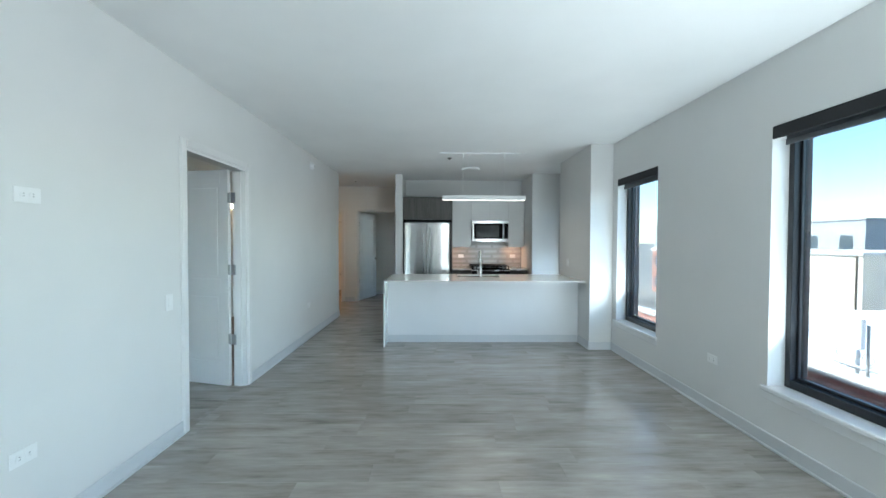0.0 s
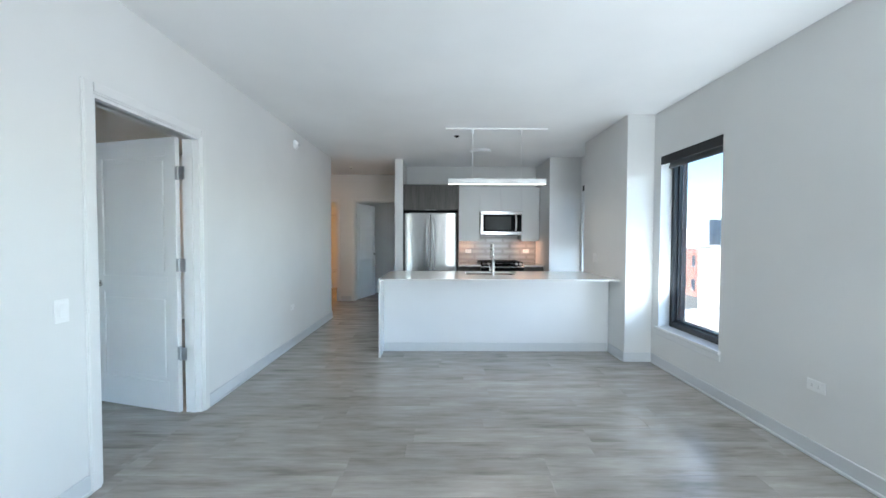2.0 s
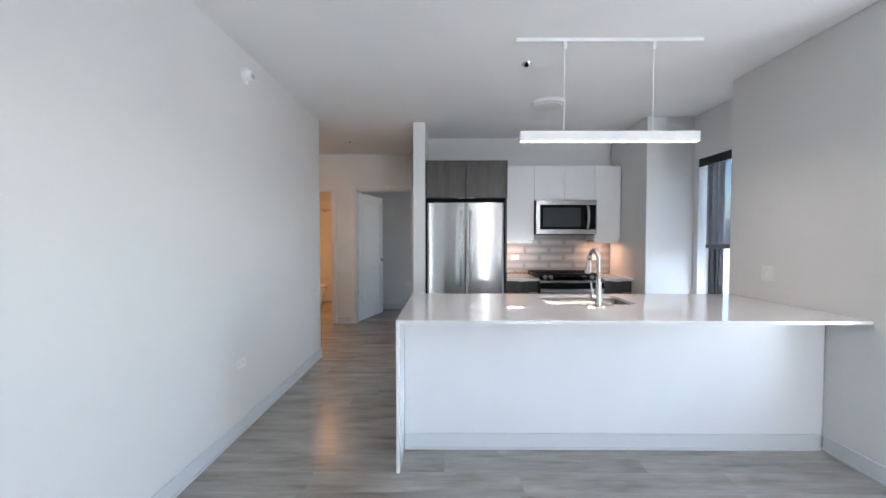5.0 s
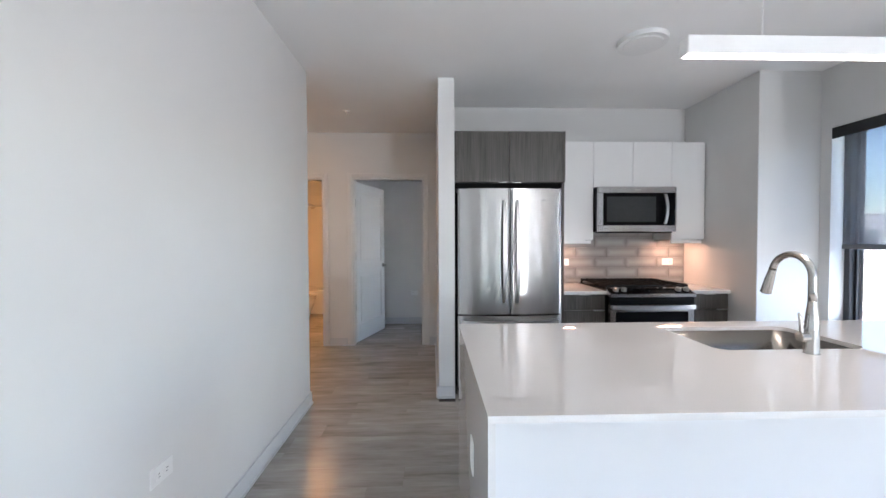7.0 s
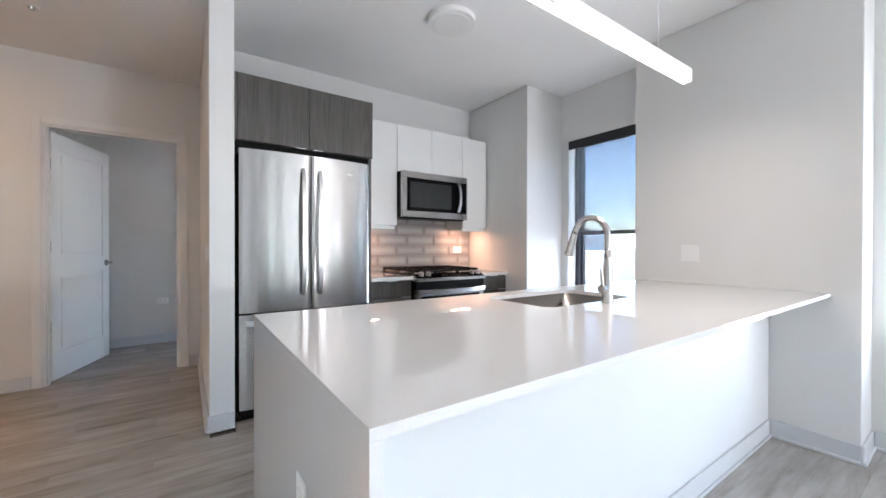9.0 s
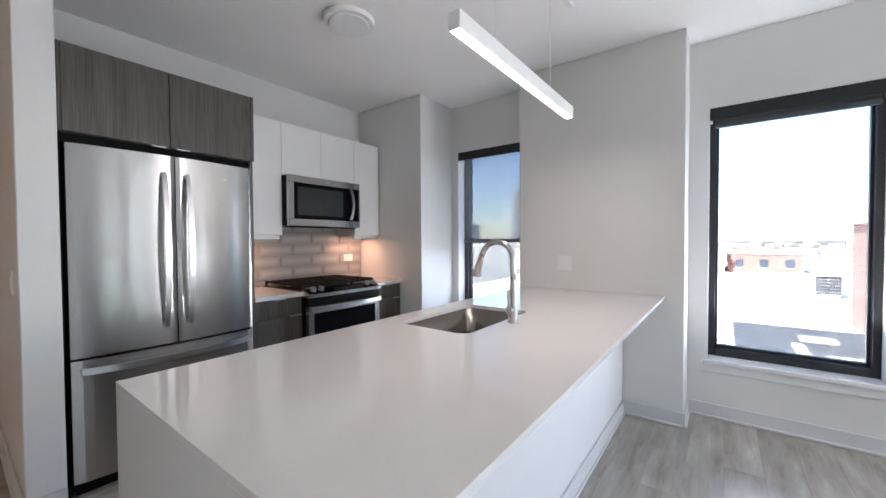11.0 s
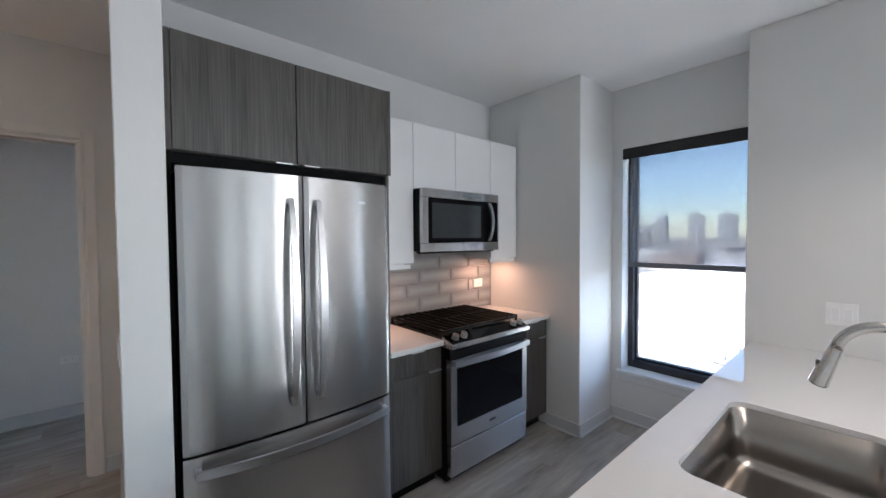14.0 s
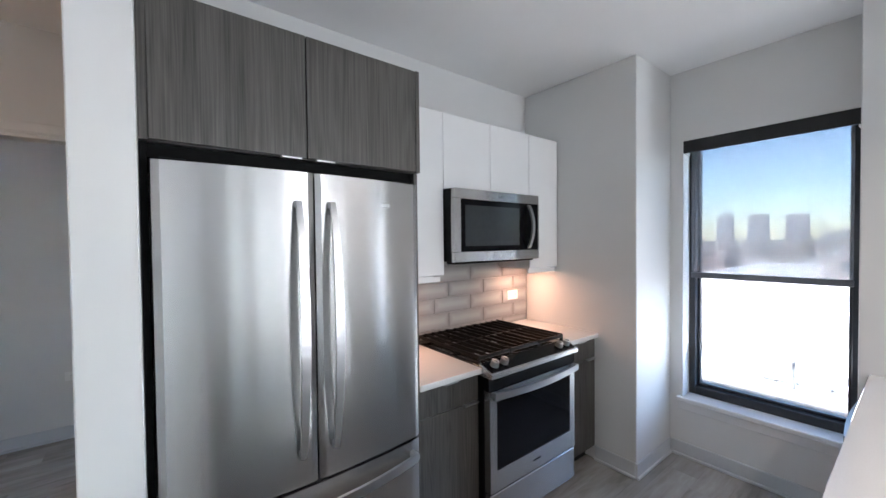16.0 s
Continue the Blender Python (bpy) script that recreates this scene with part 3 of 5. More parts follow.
def end_window(index, x0, x1):
    """An unseen black-framed window, added in the wall behind the start."""
    w = tagged(thing("window_%d" % index, ((x0 + x1) / 2, Y0, RZ0), "added tall black framed window in the unseen end wall", "window"), kind="structure")
    bm = bmesh.new()
    for a, b, c, d in ((x0, x0 + 0.055, RZ0, RZ1), (x1 - 0.055, x1, RZ0, RZ1), (x0 + 0.055, x1 - 0.055, RZ0, RZ0 + 0.075), (x0 + 0.055, x1 - 0.055, RZ1 - 0.055, RZ1)):
        box(bm, a, b, Y0 - 0.19, Y0 - 0.12, c, d, 0.003)
    part("window_frame", bm, M_FRAME, w, "black aluminium frame")
    bm = B(x0 + 0.055, x1 - 0.055, Y0 - 0.158, Y0 - 0.152, RZ0 + 0.075, RZ1 - 0.055)
    pane = part("pane", bm, M_PANE, w, "glass darkened to dim the view")
    pane.visible_shadow = False
    bm = B(x0 + 0.001, x1 - 0.001, Y0 - 0.12, Y0 + 0.028, RZ0, RZ0 + 0.02, 0.004)
    part("window_sill", bm, M_SILL, w, "glossy white sill")


for i, (a, b) in enumerate(REAR):
    end_window(6 + i, a, b)


# ---- doorways: casing, jambs, doors ----
def casing(name, opening, face, normal_axis, sign, top, label):
    """Stepped casing round an opening. opening (a, b) along the wall; face: the wall's face; sign: side it stands off to."""
    a, b = opening
    bm = bmesh.new()
    w = 0.066
    for (p, q, z0, z1) in ((a - w, a, 0, top + w), (b, b + w, 0, top + w), (a, b, top, top + w)):
        for depth, inset in ((0.012, 0.0), (0.019, 0.016)):
            if z0 == top:
                lo, hi, c0, c1 = p, q, z0 + inset * 0.6, z1 - (0 if inset == 0 else 0.006)
            elif p < a:
                lo, hi, c0, c1 = p + (0 if inset == 0 else 0.006), q - inset * 0.6, z0, z1 - (0 if inset == 0 else 0.006)
            else:
                lo, hi, c0, c1 = p + inset * 0.6, q - (0 if inset == 0 else 0.006), z0, z1 - (0 if inset == 0 else 0.006)
            d0, d1 = sorted((face, face + sign * depth))
            if normal_axis == 0:
                box(bm, d0, d1, lo, hi, c0, c1, 0.002)
            else:
                box(bm, lo, hi, d0, d1, c0, c1, 0.002)
    return structure(name, bm, M_TRIM, label, "door casing")


def jambs(opening, f0, f1, axis, top, label):
    a, b = opening
    bm = bmesh.new()
    t = 0.018
    for lo, hi, z0, z1 in ((a, a + t, 0, top), (b - t, b, 0, top), (a + t, b - t, top - t, top)):
        if axis == 0:
            box(bm, f0, f1, lo, hi, z0, z1)
            box(bm, f0 + 0.045, f0 + 0.080, lo - (0 if lo == a else 0.011), hi + (0 if hi == b else 0.011), z0, z1 - 0.0)
        else:
            box(bm, lo, hi, f0, f1, z0, z1)
            box(bm, lo - (0 if lo == a else 0.011), hi + (0 if hi == b else 0.011), f0 + 0.03, f0 + 0.065, z0, z1)
    return structure("trim", bm, M_TRIM, label, "door jamb")


casing("trim", (DY0, DY1), XL, 0, 1, DZ, "white stepped door casing")
jambs((DY0, DY1), XL - T - 0.002, XL + 0.002, 0, DZ, "white door jamb")
for o in ((BX0, BX1), (CX0, CX1)):
    casing("trim", o, YH, 1, -1, HZ, "white stepped door casing")
    jambs(o, YH - 0.002, YH + T + 0.002, 1, HZ, "white door jamb")


def panel_door(name, hinge, turn, width, height, label):
    """A two-panel painted door; local x runs from the hinge to the free edge, y through its thickness."""
    d = thing(name, hinge, label, "door")
    d.rotation_euler = (0, 0, radians(turn))
    bm = bmesh.new()
    th, st = 0.035, 0.115
    rails = [(0.008, 0.24), (0.93, 1.07), (height - 0.14, height)]
    box(bm, 0.020, st, 0, th, 0.008, height, 0.002)
    box(bm, width - st, width, 0, th, 0.008, height, 0.002)
    for a, b in rails:
        box(bm, st, width - st, 0.0005, th - 0.0005, a, b)
    part("door_frame", bm, M_DOOR, d, local=True)
    for z0, z1 in ((0.24, 0.93), (1.07, height - 0.14)):
        bm = bmesh.new()
        box(bm, st, width - st, 0.010, th - 0.010, z0, z1)
        for off in (0.0, th - 0.013):
            box(bm, st + 0.035, width - st - 0.035, off + 0.003, off + 0.010, z0 + 0.035, z1 - 0.035, 0.005)
        part("panel", bm, M_DOOR, d, local=True)
    for z in (0.48, 1.17, height - 0.28):
        bm = bmesh.new()
        box(bm, -0.072, 0.022, th + 0.0005, th + 0.004, z - 0.05, z + 0.05, 0.001)
        box(bm, 0.016, 0.0195, 0.002, th, z - 0.05, z + 0.05)
        cyl(bm, (-0.010, th + 0.006, z - 0.052), (-0.010, th + 0.006, z + 0.052), 0.007, n=12)
        part("hinge", bm, M_HINGE, d, "satin nickel hinge", local=True)
    for s in (0, 1):
        y, sg = (0, -1) if s == 0 else (th, 1)
        bm = bmesh.new()
        cyl(bm, (width - 0.062, y, 1.0), (width - 0.062, y + sg * 0.008, 1.0), 0.032, n=24)
        cyl(bm, (width - 0.062, y, 1.0), (width - 0.062, y + sg * 0.05, 1.0), 0.011, n=16)
        sweep(bm, arc_pts(lambda t: (width - 0.062 - 0.105 * t, y + sg * (0.05 + 0.004 * math.sin(3.1 * t)), 1.0), 8), lambda t: [(a * (1 - 0.3 * t), b * (1 - 0.3 * t)) for a, b in circle(0.010, 10)])
        part("lever_handle", bm, M_NICKEL, d, "satin nickel lever handle", smooth=False, local=True)
    return d


# bedroom door off the living room, standing wide open; hinge at the far jamb
panel_door("door_1", (-1.497, DY1 - 0.022, 0), 165, 0.905, 2.160, "white two-panel bedroom door standing wide open")
# bedroom door at the end of the hall, opened inwards
panel_door("door_2", (BX0 + 0.022, YH + 0.085, 0), 72, 0.885, 2.155, "white two-panel door at the hall's end, half open")


# ---- plates on the walls ----
def plate(name, label, kind, group):
    """A wide plate, local x along the wall, z up, y out of the wall towards -y."""
    p = thing(name, (0, 0, 0), label, "outlet" if kind == "outlet" else "switch", group)
    w, h = (0.118, 0.073) if kind == "outlet" else ((0.073, 0.118) if kind in ("single", "tall") else (0.118, 0.118))
    part("cover_plate", B(-w / 2, w / 2, -0.006, -0.0005, -h / 2, h / 2, 0.003, 2), M_PLASTIC, p, local=True)
    if kind == "outlet":
        for sx in (-0.021, 0.021):
            r = part("receptacle", C((sx, -0.0055, 0), (sx, -0.009, 0), 0.0165, n=20), M_PLASTIC, p, local=True)
            for dz in (-0.006, 0.006):
                part("slot", B(sx - 0.004, sx + 0.004, -0.0098, -0.0088, dz - 0.001, dz + 0.001), M_RUBBER, r, "dark slot", local=True)
    elif kind == "tall":
        part("receptacle", B(-0.017, 0.017, -0.009, -0.005, -0.034, 0.034, 0.002), M_PLASTIC, p, local=True)
    else:
        for sx in ((0,) if kind == "single" else (-0.023, 0.023)):
            part("rocker", B(sx - 0.0165, sx + 0.0165, -0.010, -0.005, -0.033, 0.033, 0.002), M_PLASTIC, p, local=True)
    return p


EAST, WEST, NORTH = 90, -90, 0      # turns for plates on the west wall (facing east), east wall, north walls
o = plate("wall_outlet", "white horizontal wall outlet on the long wall", "outlet", "wall outlets")
o.matrix_basis = pose(XL, 2.548, 0.46, 0, 0, EAST)
for m, lab in ((pose(XL, 2.586, 1.668, 0, 0, EAST), "white media outlet high on the long wall"), (pose(XL, 6.40, 0.50, 0, 0, EAST), ""), (pose(XR, 3.96, 0.457, 0, 0, WEST), "white wall outlet between the windows"),
               (pose(-0.63, 11.15, 0.507), "white wall outlet in the far bedroom"), (pose(2.18, 8.905, 1.14), "white outlet on the tiled backsplash"), (pose(1.058, 8.905, 1.14), "white outlet on the tiled backsplash")):
    tagged(copy_thing(o, m), lab)
p = plate("light_switch", "white light switch beside the bedroom door", "single", "light switches")
p.matrix_basis = pose(XL, 3.50, 1.016, 0, 0, EAST)
tagged(copy_thing(p, pose(-0.281, 8.45, 1.12, 0, 0, WEST)), "white light switch on the narrow hall wall")
p = plate("light_switch", "white double switch above the island top", "double", "light switches")
p.matrix_basis = pose(2.60, 6.652, 1.13, 0, 0, WEST)
p = plate("wall_outlet", "white upright outlet on the island's end panel", "tall", "wall outlets")
p.matrix_basis = pose(-0.19, 6.30, 0.60, 0, 0, WEST)

a = thing("fire_alarm", (XL, 6.53, 2.59), "round white fire alarm on the wall", "alarm")
part("base", C((XL, 6.53, 2.59), (XL + 0.022, 6.53, 2.59), 0.062, 0.058, 28), M_PLASTIC, a)
part("housing", C((XL + 0.022, 6.53, 2.59), (XL + 0.05, 6.53, 2.59), 0.048, 0.034, 28), M_PLASTIC, a)
part("strobe", B(XL + 0.05, XL + 0.058, 6.512, 6.548, 2.575, 2.605, 0.003), M_CHROME, a, "clear strobe")

# ---- ceiling fittings ----
a = thing("ceiling_light", (1.142, 7.58, ZC), "flat round white ceiling light, switched off", "ceiling light")
part("body", C((1.142, 7.58, ZC - 0.0005), (1.142, 7.58, ZC - 0.030), 0.165, 0.160, 48), M_PLASTIC, a, smooth=False)
part("diffuser", C((1.142, 7.58, ZC - 0.030), (1.142, 7.58, ZC - 0.036), 0.130, 0.124, 48), M_PLASTIC, a, "frosted diffuser")
a = thing("ceiling_light", (-2.75, 9.0, ZC), "flat round ceiling light in the hall, lit warm", "ceiling light")
part("body", C((-2.75, 9.0, ZC - 0.0005), (-2.75, 9.0, ZC - 0.030), 0.165, 0.160, 48), M_PLASTIC, a)
part("diffuser", C((-2.75, 9.0, ZC - 0.030), (-2.75, 9.0, ZC - 0.036), 0.130, 0.124, 48), M_PUCK, a, "lit frosted diffuser")
for i, (x, y) in enumerate(((0.737, 6.735), (-1.245, 9.06))):
    a = thing("sprinkler", (x, y, ZC), "small recessed sprinkler head in the ceiling", "sprinkler", "sprinklers")
    part("plate", C((x, y, ZC - 0.0005), (x, y, ZC - 0.006), 0.040, 0.036, 28), M_CHROME if i == 0 else M_PLASTIC, a)
    part("head", C((x, y, ZC - 0.006), (x, y, ZC - 0.022), 0.017, 0.013, 16), M_BLACK if i == 0 else M_NICKEL, a, "dark sprinkler head")

# linear pendant over the island
a = thing("pendant_light", (1.233, 6.37, ZC), "white linear pendant light, lit, hung on two cords from a track", "pendant light")
PX0, PX1, PZ0, PZ1 = 0.617, 1.850, 2.066, 2.137
bm = bmesh.new()
box(bm, PX0, PX1, 6.344, 6.350, PZ0 + 0.004, PZ1, 0.002)
box(bm, PX0, PX1, 6.390, 6.396, PZ0 + 0.004, PZ1, 0.002)
box(bm, PX0 + 0.0005, PX1 - 0.0005, 6.350, 6.390, PZ1 - 0.006, PZ1 - 0.001)
for x in (PX0, PX1 - 0.004):
    box(bm, x, x + 0.004, 6.3505, 6.3895, PZ0 + 0.004, PZ1 - 0.0015)
part("housing", bm, M_PLASTIC, a, "white housing")
part("diffuser", B(PX0 + 0.005, PX1 - 0.005, 6.3505, 6.3895, PZ0, PZ0 + 0.016, 0.003), M_DIFFUSER, a, "lit frosted diffuser")
part("track", B(0.584, 1.866, 6.352, 6.388, ZC - 0.022, ZC - 0.0005, 0.002), M_PLASTIC, a, "white ceiling track")
for x in (0.921, 1.535):
    part("cord", C((x, 6.37, PZ1 - 0.002), (x, 6.37, ZC - 0.022), 0.0028, n=8), M_PLASTIC, a, "thin white cord")
    part("connector", C((x, 6.37, ZC - 0.075), (x, 6.37, ZC - 0.022), 0.013, 0.016, 16), M_PLASTIC, a)

# ---- island ----
IX0, IX1, IY0, IY1, IZ = -0.19, 2.598, 5.934, 7.018, 0.914
SX0, SX1, SY0, SY1 = 0.862, 1.516, 6.484, 6.895
isl = thing("kitchen_island", (1.2, 6.5, 0), "white kitchen island with a painted front panel", "kitchen island")
bm = bmesh.new()
box(bm, IX0 + 0.021, 2.595, 6.206, 6.24, 0.0, IZ - 0.021)
box(bm, IX0 + 0.021, IX0 + 0.06, 6.24, 7.0, 0.0, IZ - 0.021)
part("front_panel", bm, M_ISLAND, isl, "white painted panel")
bm = bmesh.new()
box(bm, IX0 + 0.0215, 2.575, 6.193, 6.2055, 0.0, 0.105, 0.004)
box(bm, IX0 + 0.0215, 2.575, 6.182, 6.193, 0.0, 0.018, 0.004)
part("baseboard", bm, M_BASE, isl, "white baseboard")
part("toe_kick", B(IX0 + 0.06, 2.595, 6.30, 6.96, 0.0, 0.10), M_BLACK, isl, "dark toe kick")
bx0 = IX0 + 0.061
for i, (a0, a1, dw) in enumerate(((bx0, 0.70, 0), (0.70, 1.62, 0), (1.62, 1.985, 0), (1.985, 2.592, 1))):
    if dw:
        d = thing("dishwasher", ((a0 + a1) / 2, 6.65, 0.1), "stainless steel dishwasher with a bar handle in the island", "dishwasher")
        part("body", B(a0 + 0.003, a1 - 0.003, 6.25, 6.985, 0.102, IZ - 0.035), M_BLACK, d)
        part("door", B(a0 + 0.004, a1 - 0.004, 6.985, 7.03, 0.13, IZ - 0.04, 0.004), M_STEEL, d, "stainless steel front")
        bm = bmesh.new()
        sweep(bm, arc_pts(lambda t: (a0 + 0.05 + (a1 - a0 - 0.10) * t, 7.046 + 0.010 * math.sin(math.pi * t), 0.77), 14), rect(0.014, 0.036))
        for x in (a0 + 0.06, a1 - 0.06):
            box(bm, x - 0.01, x + 0.01, 7.028, 7.050, 0.76, 0.78)
        part("handle", bm, M_STEEL_H, d, "bowed steel handle")
    else:
        c = thing("base_cabinet", ((a0 + a1) / 2, 6.65, 0.1), "dark grey wood base cabinet in the island", "cabinet", "island cabinets")
        z1 = IZ - 0.022 if i != 1 else 0.66
        part("body", B(a0 + 0.001, a1 - 0.001, 6.245, 6.985, 0.102, z1), M_DARKWOOD, c)
        n = 2 if a1 - a0 > 0.6 else 1
        for k in range(n):
            q0, q1 = a0 + (a1 - a0) * k / n, a0 + (a1 - a0) * (k + 1) / n
            dd = part("door", B(q0 + 0.002, q1 - 0.002, 6.986, 7.006, 0.105, IZ - 0.03, 0.0015), M_DARKWOOD, c)
            part("handle", B((q0 + q1) / 2 - 0.05, (q0 + q1) / 2 + 0.05, 7.0, 7.026, IZ - 0.034, IZ - 0.029), M_STEEL_H, dd, "steel edge pull")

top = thing("worktop", (1.2, 6.5, IZ), "white quartz island top with a waterfall end", "worktop")
bm = bmesh.new()
outer = [(IX0, IY0), (IX1, IY0), (IX1, IY1), (IX0, IY1)]
hole = rounded(SX0, SX1, SY0, SY1, 0.055)
for z, flip in ((IZ, 0), (IZ - 0.02, 1)):
    vo = [bm.verts.new((*p, z)) for p in outer]
    vh = [bm.verts.new((*p, z)) for p in hole]
    es = [bm.edges.new((l[i], l[(i + 1) % len(l)])) for l in (vo, vh) for i in range(len(l))]
    bmesh.ops.triangle_fill(bm, use_beauty=True, use_dissolve=False, edges=es)
    if flip:
        for l0, l1 in ((last_o, vo), (last_h, vh)):
            for i in range(len(l0)):
                j = (i + 1) % len(l0)
                bm.faces.new((l0[i], l0[j], l1[j], l1[i]))
    last_o, last_h = vo, vh
part("slab", bm, M_QUARTZ, top)
part("waterfall_end", B(IX0, IX0 + 0.02, IY0, IY1, 0.0, IZ - 0.0205), M_QUARTZ, top)

# undermount sink
s = thing("sink", ((SX0 + SX1) / 2, 6.695, IZ - 0.24), "stainless steel undermount sink with rounded corners", "sink")
bm = bmesh.new()
rings = []
for z, ins, r in ((IZ - 0.021, -0.02, 0.07), (IZ - 0.021, 0.002, 0.055), (IZ - 0.19, 0.006, 0.055), (IZ - 0.205, 0.009, 0.056), (IZ - 0.218, 0.016, 0.058), (IZ - 0.229, 0.028, 0.06), (IZ - 0.236, 0.044, 0.06), (IZ - 0.239, 0.062, 0.06), (IZ - 0.2395, 0.10, 0.06)):
    rings.append([bm.verts.new((*q, z)) for q in rounded(SX0 + ins, SX1 - ins, SY0 + ins, SY1 - ins, r, 8)])
for l0, l1 in zip(rings, rings[1:]):
    for i in range(len(l0)):
        j = (i + 1) % len(l0)
        bm.faces.new((l0[i], l0[j], l1[j], l1[i]))
bm.faces.new(rings[-1])
bowl = part("bowl", bm, M_SINK, s, "brushed steel bowl", smooth=True)
bm = bmesh.new()
DX, DYD = 1.40, 6.568
cyl(bm, (DX, DYD, IZ - 0.2405), (DX, DYD, IZ - 0.234), 0.056, 0.050, 28)
part("drain", bm, M_CHROME, s, "steel drain ring")
bm = C((DX, DYD, IZ - 0.2335), (DX, DYD, IZ - 0.222), 0.046, 0.038, 24)
part("drain_guard", bm, M_RUBBER, s, "black rubber drain guard")

# pull-down tap
FX, FY = 1.198, 6.428
f = thing("tap", (FX, FY, IZ), "brushed nickel gooseneck kitchen tap with a pull-down spray", "tap")
bm = bmesh.new()
cyl(bm, (FX, FY, IZ), (FX, FY, IZ + 0.004), 0.029, n=28)
cyl(bm, (FX, FY, IZ + 0.004), (FX, FY, IZ + 0.10), 0.0255, 0.024, 28)
cyl(bm, (FX, FY, IZ + 0.10), (FX, FY, IZ + 0.21), 0.024, 0.0147, 28)
part("body", bm, M_NICKEL, f, smooth=False)
path = [(FX, FY, IZ + 0.205), (FX, FY, IZ + 0.25)]
R = 0.090
for i in range(16):
    an = radians(180 - 11.2 * i)
    path.append((FX, FY + R + R * math.cos(an), IZ + 0.308 + R * math.sin(an)))
path.insert(2, (FX, FY, IZ + 0.29))
part("spout", sweep(bmesh.new(), path, circle(0.0145, 18), up=(1, 0, 0)), M_NICKEL, f, smooth=True)
e0, e1 = Vector(path[-2]), Vector(path[-1])
dv = (e1 - e0).normalized()
bm = bmesh.new()
cyl(bm, e1, e1 + dv * 0.035, 0.0150, 0.0175, 20)
cyl(bm, e1 + dv * 0.035, e1 + dv * 0.112, 0.0175, 0.0220, 20)
head = part("spray_head", bm, M_NICKEL, f, "pull-down spray head")
bm = C(e1 + dv * 0.112, e1 + dv * 0.115, 0.0185, n=20)
part("nozzle", bm, M_RUBBER, head, "dark nozzle")
side = Vector((0, -dv.z, dv.y))
if side.y < 0:
    side = -side
bc = e1 + dv * 0.062 + side * 0.0175
bm = B(FX - 0.006, FX + 0.006, bc.y - 0.004, bc.y + 0.004, bc.z - 0.014, bc.z + 0.014, 0.002)
part("spray_button", bm, M_RUBBER, head, "dark spray button")
bm = bmesh.new()
cyl(bm, (FX - 0.02, FY, IZ + 0.068), (FX - 0.052, FY, IZ + 0.068), 0.020, 0.019, 24)
sweep(bm, [(FX - 0.040, FY, IZ + 0.08), (FX - 0.046, FY, IZ + 0.12), (FX - 0.054, FY, IZ + 0.165)], lambda t: [(q * (1 - 0.35 * t), w * (1 - 0.35 * t)) for q, w in circle(0.0085, 12)], up=(0, 1, 0))
part("lever", bm, M_NICKEL, f, "side lever")


# ---- kitchen run ----
# cabinet over the refrigerator
KF = 8.262
c = thing("wall_cabinet", (0.35, 8.6, 1.885), "dark grey wood two-door cabinet over the refrigerator", "cabinet", "wall cabinets")
part("body", B(-0.137, 0.846, KF + 0.021, YB - 0.001, 1.886, 2.335), M_DARKWOOD, c)
part("filler_strip", B(-0.1385, -0.117, KF + 0.006, KF + 0.0205, 1.886, 2.335), M_DARKWOOD, c, "dark filler strip")
for x0, x1 in ((-0.1155, 0.3435), (0.3475, 0.8245)):
    d = part("door", B(x0, x1, KF, KF + 0.020, 1.888, 2.333, 0.0015), M_DARKWOOD, c)
    xm = x1 - 0.055 if x0 < 0 else x0 + 0.065
    part("handle", B(xm - 0.035, xm + 0.035, KF - 0.008, KF + 0.012, 1.880, 1.8855), M_STEEL_H, d, "steel edge pull")
part("side_panel", B(0.827, 0.846, KF, KF + 0.0205, 1.886, 2.335), M_DARKWOOD, c, "dark end panel")
p = thing("end_panel", (0.836, 8.6, 0), "tall dark grey wood panel beside the refrigerator", "panel")
part("board", B(0.827, 0.846, 8.285, YB - 0.001, 0.0, 1.884, 0.001), M_DARKWOOD, p)

# refrigerator
FZ0, FZ1, FM = 0.075, 1.822, 0.343
fr = thing("refrigerator", (0.343, 8.55, 0), "stainless steel french-door refrigerator with bowed handles", "refrigerator")
part("body", B(-0.112, 0.80, 8.262, 8.90, 0.03, FZ1 - 0.012, 0.004), M_MATTE, fr, "black cabinet body")


def bowed_front(bm, x0, x1, z0, z1, yb, bulge, edge=8.222, n=22, r=0.007):
    """A door whose front swells outwards, with rounded side edges."""
    poly = [(x0 + 0.002, yb)]
    for i in range(n + 1):
        t = i / n
        x = x0 + (x1 - x0) * t
        gx = (x - 0.343) / 0.458
        y = edge - bulge * (1 - gx * gx)
        k = min(t, 1 - t) * (x1 - x0)
        if k < r:
            y += (r - math.sqrt(max(0, r * r - (r - k) ** 2))) * 0.9
        poly.append((x, y))
    poly.append((x1 - 0.002, yb))
    return prism(bm, poly, 2, z0, z1)


